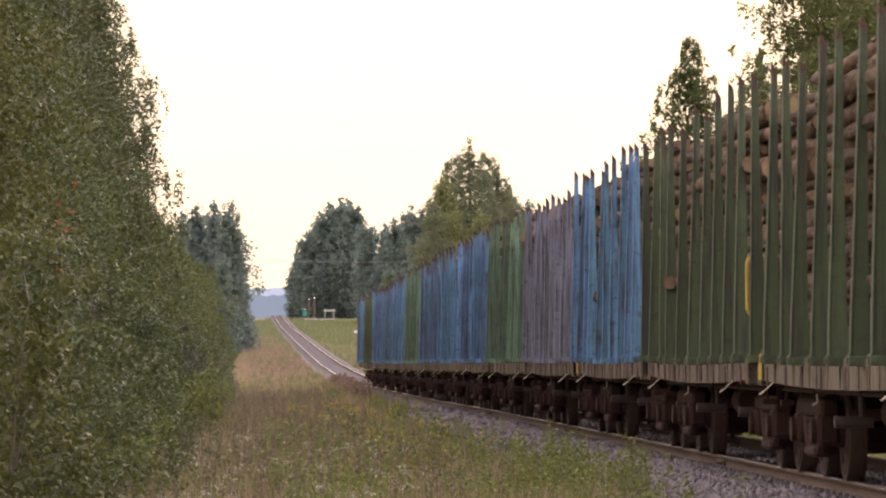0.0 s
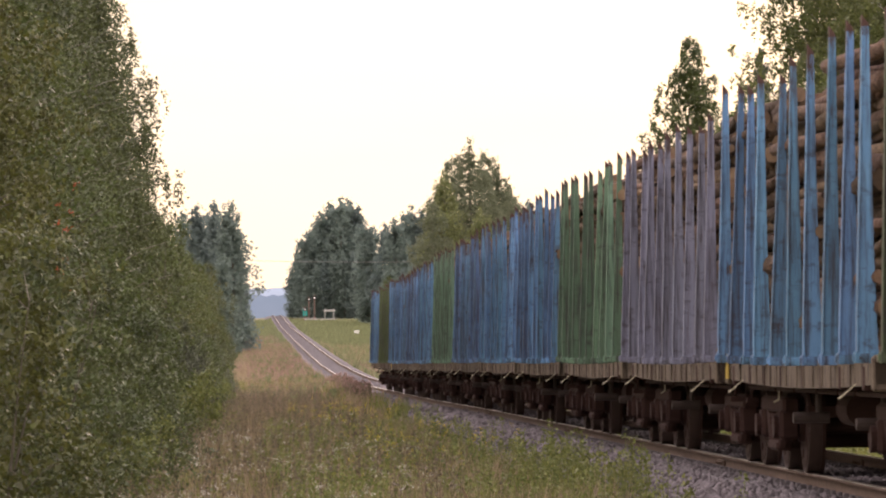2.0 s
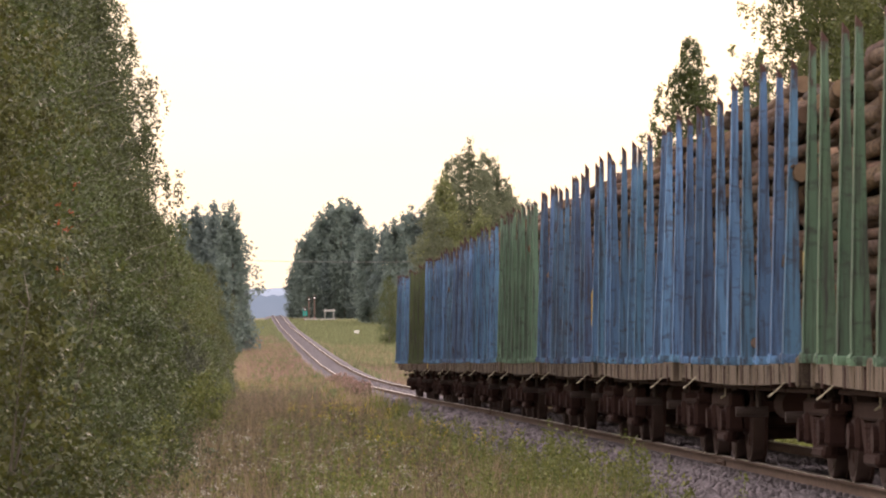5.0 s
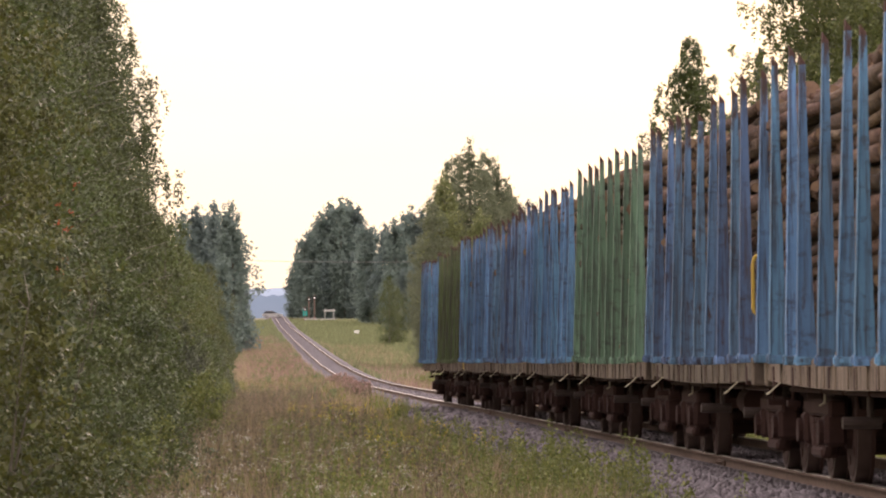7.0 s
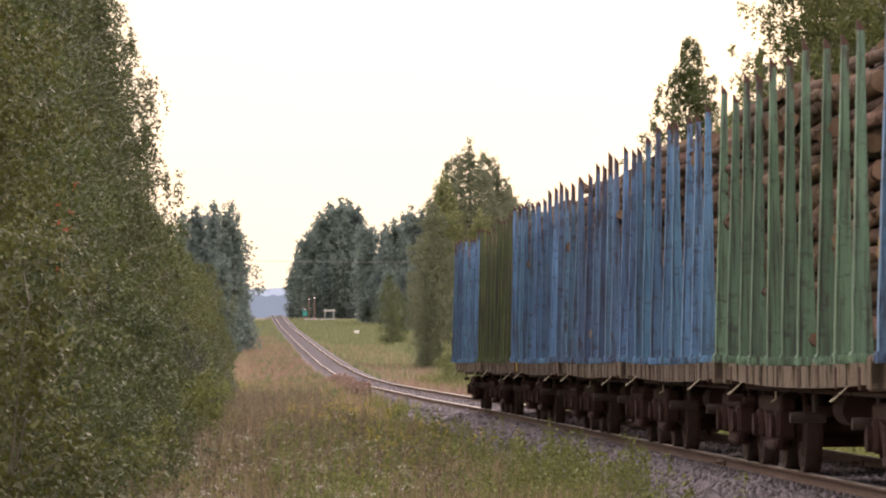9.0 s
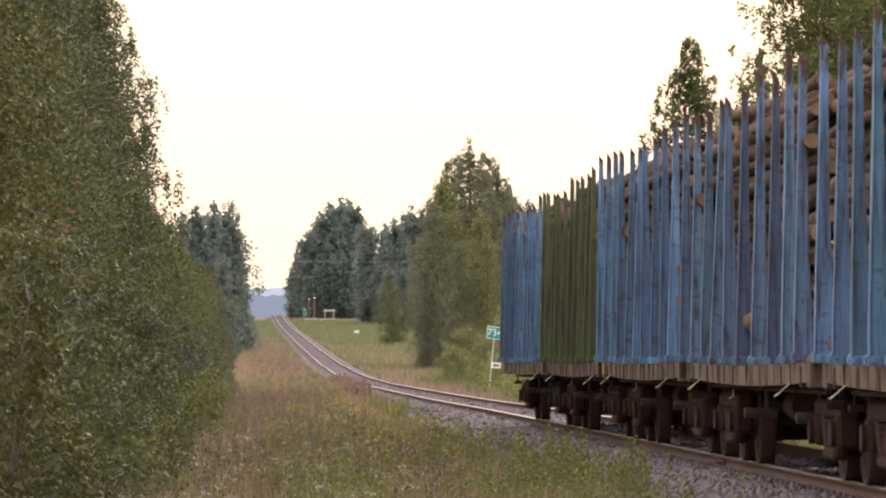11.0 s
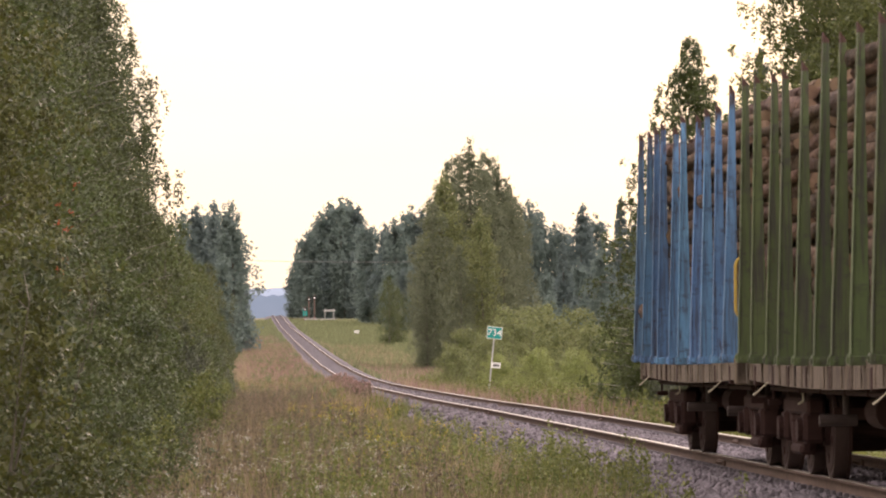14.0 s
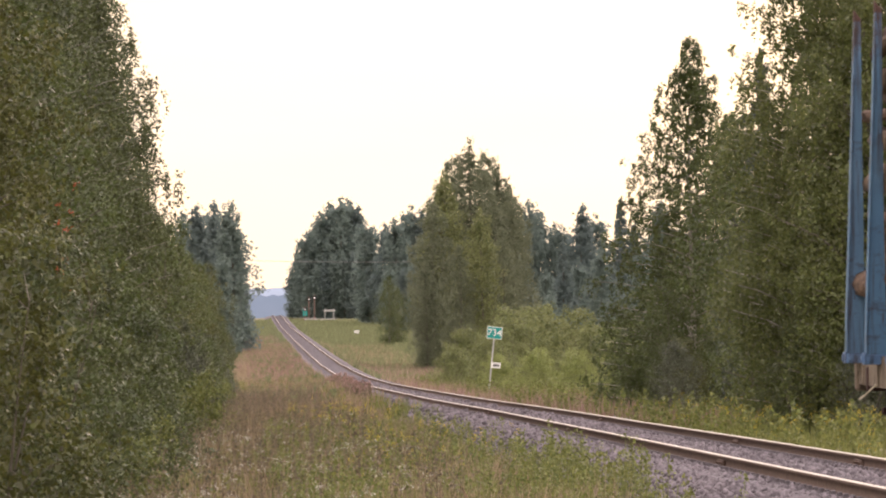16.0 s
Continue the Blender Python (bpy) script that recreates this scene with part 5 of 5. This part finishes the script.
x, y = clumpy(*patch(54000, -2.0, 3.9, 46, 130, 1.2), 1.3, -0.75, 1.0)
blades("green_grass", x, y, size(len(x), 0.18, 0.46), np.full(len(x), 0.0075), M_GRASS, "rough green grass beside the ballast")
x, y = clumpy(*patch(46000, -2.0, 3.8, 48, 190, 1.1), 0.9, -0.05, 2.0)
blades("dry_grass", x, y, size(len(x), 0.3, 0.7), np.full(len(x), 0.0055), M_DRY, "tan dry grass stalks on the bank")
x, y = clumpy(*patch(28000, -1.5, 4.75, 150, 360, 1.0), 0.7, -0.6, 4.0)
blades("green_grass", x, y, size(len(x), 0.2, 0.55), np.full(len(x), 0.017), M_GRASS, "rough green grass on the bank")
x, y = clumpy(*patch(34000, -1.2, 4.85, 190, 640, 1.0), 0.5, -0.1, 7.0)
blades("dry_grass", x, y, size(len(x), 0.25, 0.65), np.full(len(x), 0.018), M_DRY, "tan dry grass on the far bank")
x, y = clumpy(*patch(22000, 0.0, 4.7, 160, 560, 1.0), 0.6, 0.35, 9.0)
blades("seed_grass", x, y, size(len(x), 0.3, 0.75), np.full(len(x), 0.016), M_PINK, "reddish grass gone to seed")
x, y = clumpy(*patch(9000, -2.0, 4.0, 420, 760), 0.5, 0.3, 11.0)
blades("seed_grass", x, y, size(len(x), 0.3, 0.75), np.full(len(x), 0.03), M_PINK, "pinkish seed grass up the rise")
x, y = patch(22000, -3.5, 4.9, 480, 1080)
blades("green_grass", x, y, size(len(x), 0.2, 0.5), np.full(len(x), 0.055), M_FIELD, "meadow grass up the rise")
x, y = clumpy(*patch(28000, 9.4, 17.5, 58, 330, 1.3), 0.7, -0.8, 3.0)
blades("green_grass", x, y, size(len(x), 0.2, 0.55), np.full(len(x), 0.016), M_GRASS, "rough green grass beyond the track")
x, y = clumpy(*patch(20000, 8.6, 15.0, 130, 420, 1.0), 0.6, 0.0, 5.0)
blades("seed_grass", x, y, size(len(x), 0.3, 0.8), np.full(len(x), 0.017), M_PINK, "reddish grass and willowherb beyond the track")
x, y = clumpy(*patch(16000, 8.3, 16.0, 230, 620, 1.0), 0.5, 0.0, 6.0)
blades("dry_grass", x, y, size(len(x), 0.3, 0.7), np.full(len(x), 0.024), M_DRY, "tan dry grass beyond the track")
x, y = patch(70000, 8.3, 40.0, 330, 1080)
blades("green_grass", x, y, size(len(x), 0.25, 0.6), np.full(len(x), 0.09), M_FIELD, "meadow grass of the field")


def weeds(name, x, y, h, nleaf, leaf, mat, label, head=None, head_n=0, head_size=0.02, head_flat=False):
    """Leafy upright herbs, with flower heads of many small petals."""
    n = len(x)
    d = np.abs(x - TRACK)
    z = np.maximum(ground_z(x, y), np.where(d < 3.2, rail_z(y) + np.interp(d, [1.62, 2.55, 3.2], [-0.19, -0.56, -0.80]), -99))
    u = rs.rand(n, nleaf) ** 0.8
    lx = rs.normal(0, 0.10, n)[:, None] * h[:, None]
    ly = rs.normal(0, 0.10, n)[:, None] * h[:, None]
    c = np.stack([x[:, None] + lx * u, y[:, None] + ly * u, z[:, None] + h[:, None] * u], -1).reshape(-1, 3)
    ob = new(name, leaf_cloud(name, c, 1, 0.05 + 0.0 * c[:, 0], leaf, mat, rs, flat=0.3))
    tagged(ob, label, "plants", kind="stuff")
    stalks = new("stalks", blades_mesh(x, y, z, h, lx[:, 0], ly[:, 0], mat))
    stalks.parent = ob
    tagged(stalks, kind="stuff")
    if head:
        tip = np.stack([x + lx[:, 0], y + ly[:, 0], z + h], 1)
        tip = np.repeat(tip, 3, axis=0) + rs.normal(0, 0.05, (3 * n, 3)) * np.array([1, 1, 0.3 if head_flat else 1.0])
        hd = new("flower_heads", leaf_cloud("flower_heads", tip, head_n, 0.035, head_size, head, rs, flat=3.0 if head_flat else 0.5))
        hd.parent = ob
        tagged(hd, kind="stuff")
    return ob


def blades_mesh(x, y, z, h, lx, ly, mat):
    n = len(x)
    w = 0.005
    v = np.stack([np.stack([x - w, y, z - 0.03], 1), np.stack([x + w, y, z - 0.03], 1), np.stack([x + lx + w * 0.5, y + ly, z + h], 1), np.stack([x + lx - w * 0.5, y + ly, z + h], 1)], 1).reshape(-1, 3)
    return quads("stalks", v, np.arange(4 * n).reshape(n, 4), mat)


x, y = clumpy(*patch(3300, 0.3, 3.7, 48, 130, 1.1), 1.1, -0.2, 12.0)
weeds("weeds", x, y, size(len(x), 0.2, 0.65), 40, 0.040, M_WEED, "leafy green weeds at the ballast edge")
x, y = clumpy(*patch(260, 3.3, 4.55, 54, 76, 1.0), 1.5, -0.3, 14.0)
weeds("weeds", x, y, size(len(x), 0.25, 0.8), 46, 0.040, M_WEED, "tall dark green weeds at the ballast edge")
x, y = clumpy(*patch(420, 3.7, 4.5, 48, 150, 1.1), 1.3, 0.1, 13.0)
weeds("weeds", x, y, size(len(x), 0.2, 0.6), 34, 0.040, M_WEED, "single green weeds in the ballast")
x, y = clumpy(*patch(3600, -1.6, 2.8, 56, 260, 1.0), 0.8, -0.25, 15.0)
weeds("brown_weeds", x, y, size(len(x), 0.4, 0.9), 24, 0.042, M_DARKWEED, "brown withered weeds on the bank")
x, y = clumpy(*patch(900, 1.0, 3.8, 62, 160, 1.0), 0.9, 0.85, 18.0)
weeds("yellow_flowers", x, y, size(len(x), 0.4, 0.85), 20, 0.055, M_WEED, "yellow tansy and goldenrod in the grass", M_YELLOW, 8, 0.017)
x, y = clumpy(*patch(500, 9.6, 13.5, 60, 140, 1.0), 0.9, 0.1, 21.0)
weeds("yellow_flowers", x, y, size(len(x), 0.4, 0.9), 20, 0.055, M_WEED, "yellow flowers beyond the track", M_YELLOW, 8, 0.017)
x, y = clumpy(*patch(900, -1.6, 2.6, 50, 120, 1.0), 1.0, 0.1, 24.0)
weeds("white_flowers", x, y, size(len(x), 0.25, 0.6), 12, 0.05, M_WEED, "white umbel flowers in the grass", M_WHITE, 10, 0.016, True)
x, y = patch(420, 3.85, 4.6, 196, 262)
weeds("willowherb", x, y, size(len(x), 0.40, 0.72), 24, 0.08, M_DARKWEED, "tall reddish willowherb beside the ballast", M_PINK, 8, 0.05)
x, y = clumpy(*patch(1500, 0.2, 4.7, 190, 520, 1.0), 0.55, 0.5, 31.0)
weeds("weeds", x, y, size(len(x), 0.3, 0.65), 16, 0.14, M_FIELD, "green weed patches on the bank")
x, y = clumpy(*patch(1900, 9.3, 16.5, 90, 330, 1.0), 0.7, -0.3, 27.0)
weeds("weeds", x, y, size(len(x), 0.4, 1.0), 24, 0.085, M_WEED, "tall green weeds beyond the track")


# ---- what moves ----
def motions():
    steps = [0.5 * k for k in range(33)]
    for n, (wagon, wheels, stacks) in enumerate(TRAIN):
        poses = [(t, wagon_pose(n, t)) for t in steps]
        walk(wagon, poses)
        for stack, place in stacks:
            walk(stack, [(t, m @ place) for t, m in poses])
        for wheelset, dy in wheels:
            rows = []
            for k in range(int(SECONDS * FPS) + 1):
                t = k / FPS
                turn = math.degrees((tail_y(0) - tail_y(t)) / WHEEL_R)
                rows.append((t, pose(0, dy, WHEEL_R, turn % 360, 0, 0)))
            walk(wheelset, rows)
    car_rows = []
    for t in steps:
        x = car_x(t)
        car_rows.append((t, pose(x, CROSS - 1.6, ROAD_Z, 0, 0, 0)))
    walk(CAR, car_rows)
    for wheel, x, s in CAR_WHEELS:
        walk(wheel, [(k / FPS, pose(x, s * 0.78, 0.31, 0, math.degrees(9.45 * k / FPS / 0.31) % 360, 0)) for k in range(int(SECONDS * FPS) + 1)])


motions()
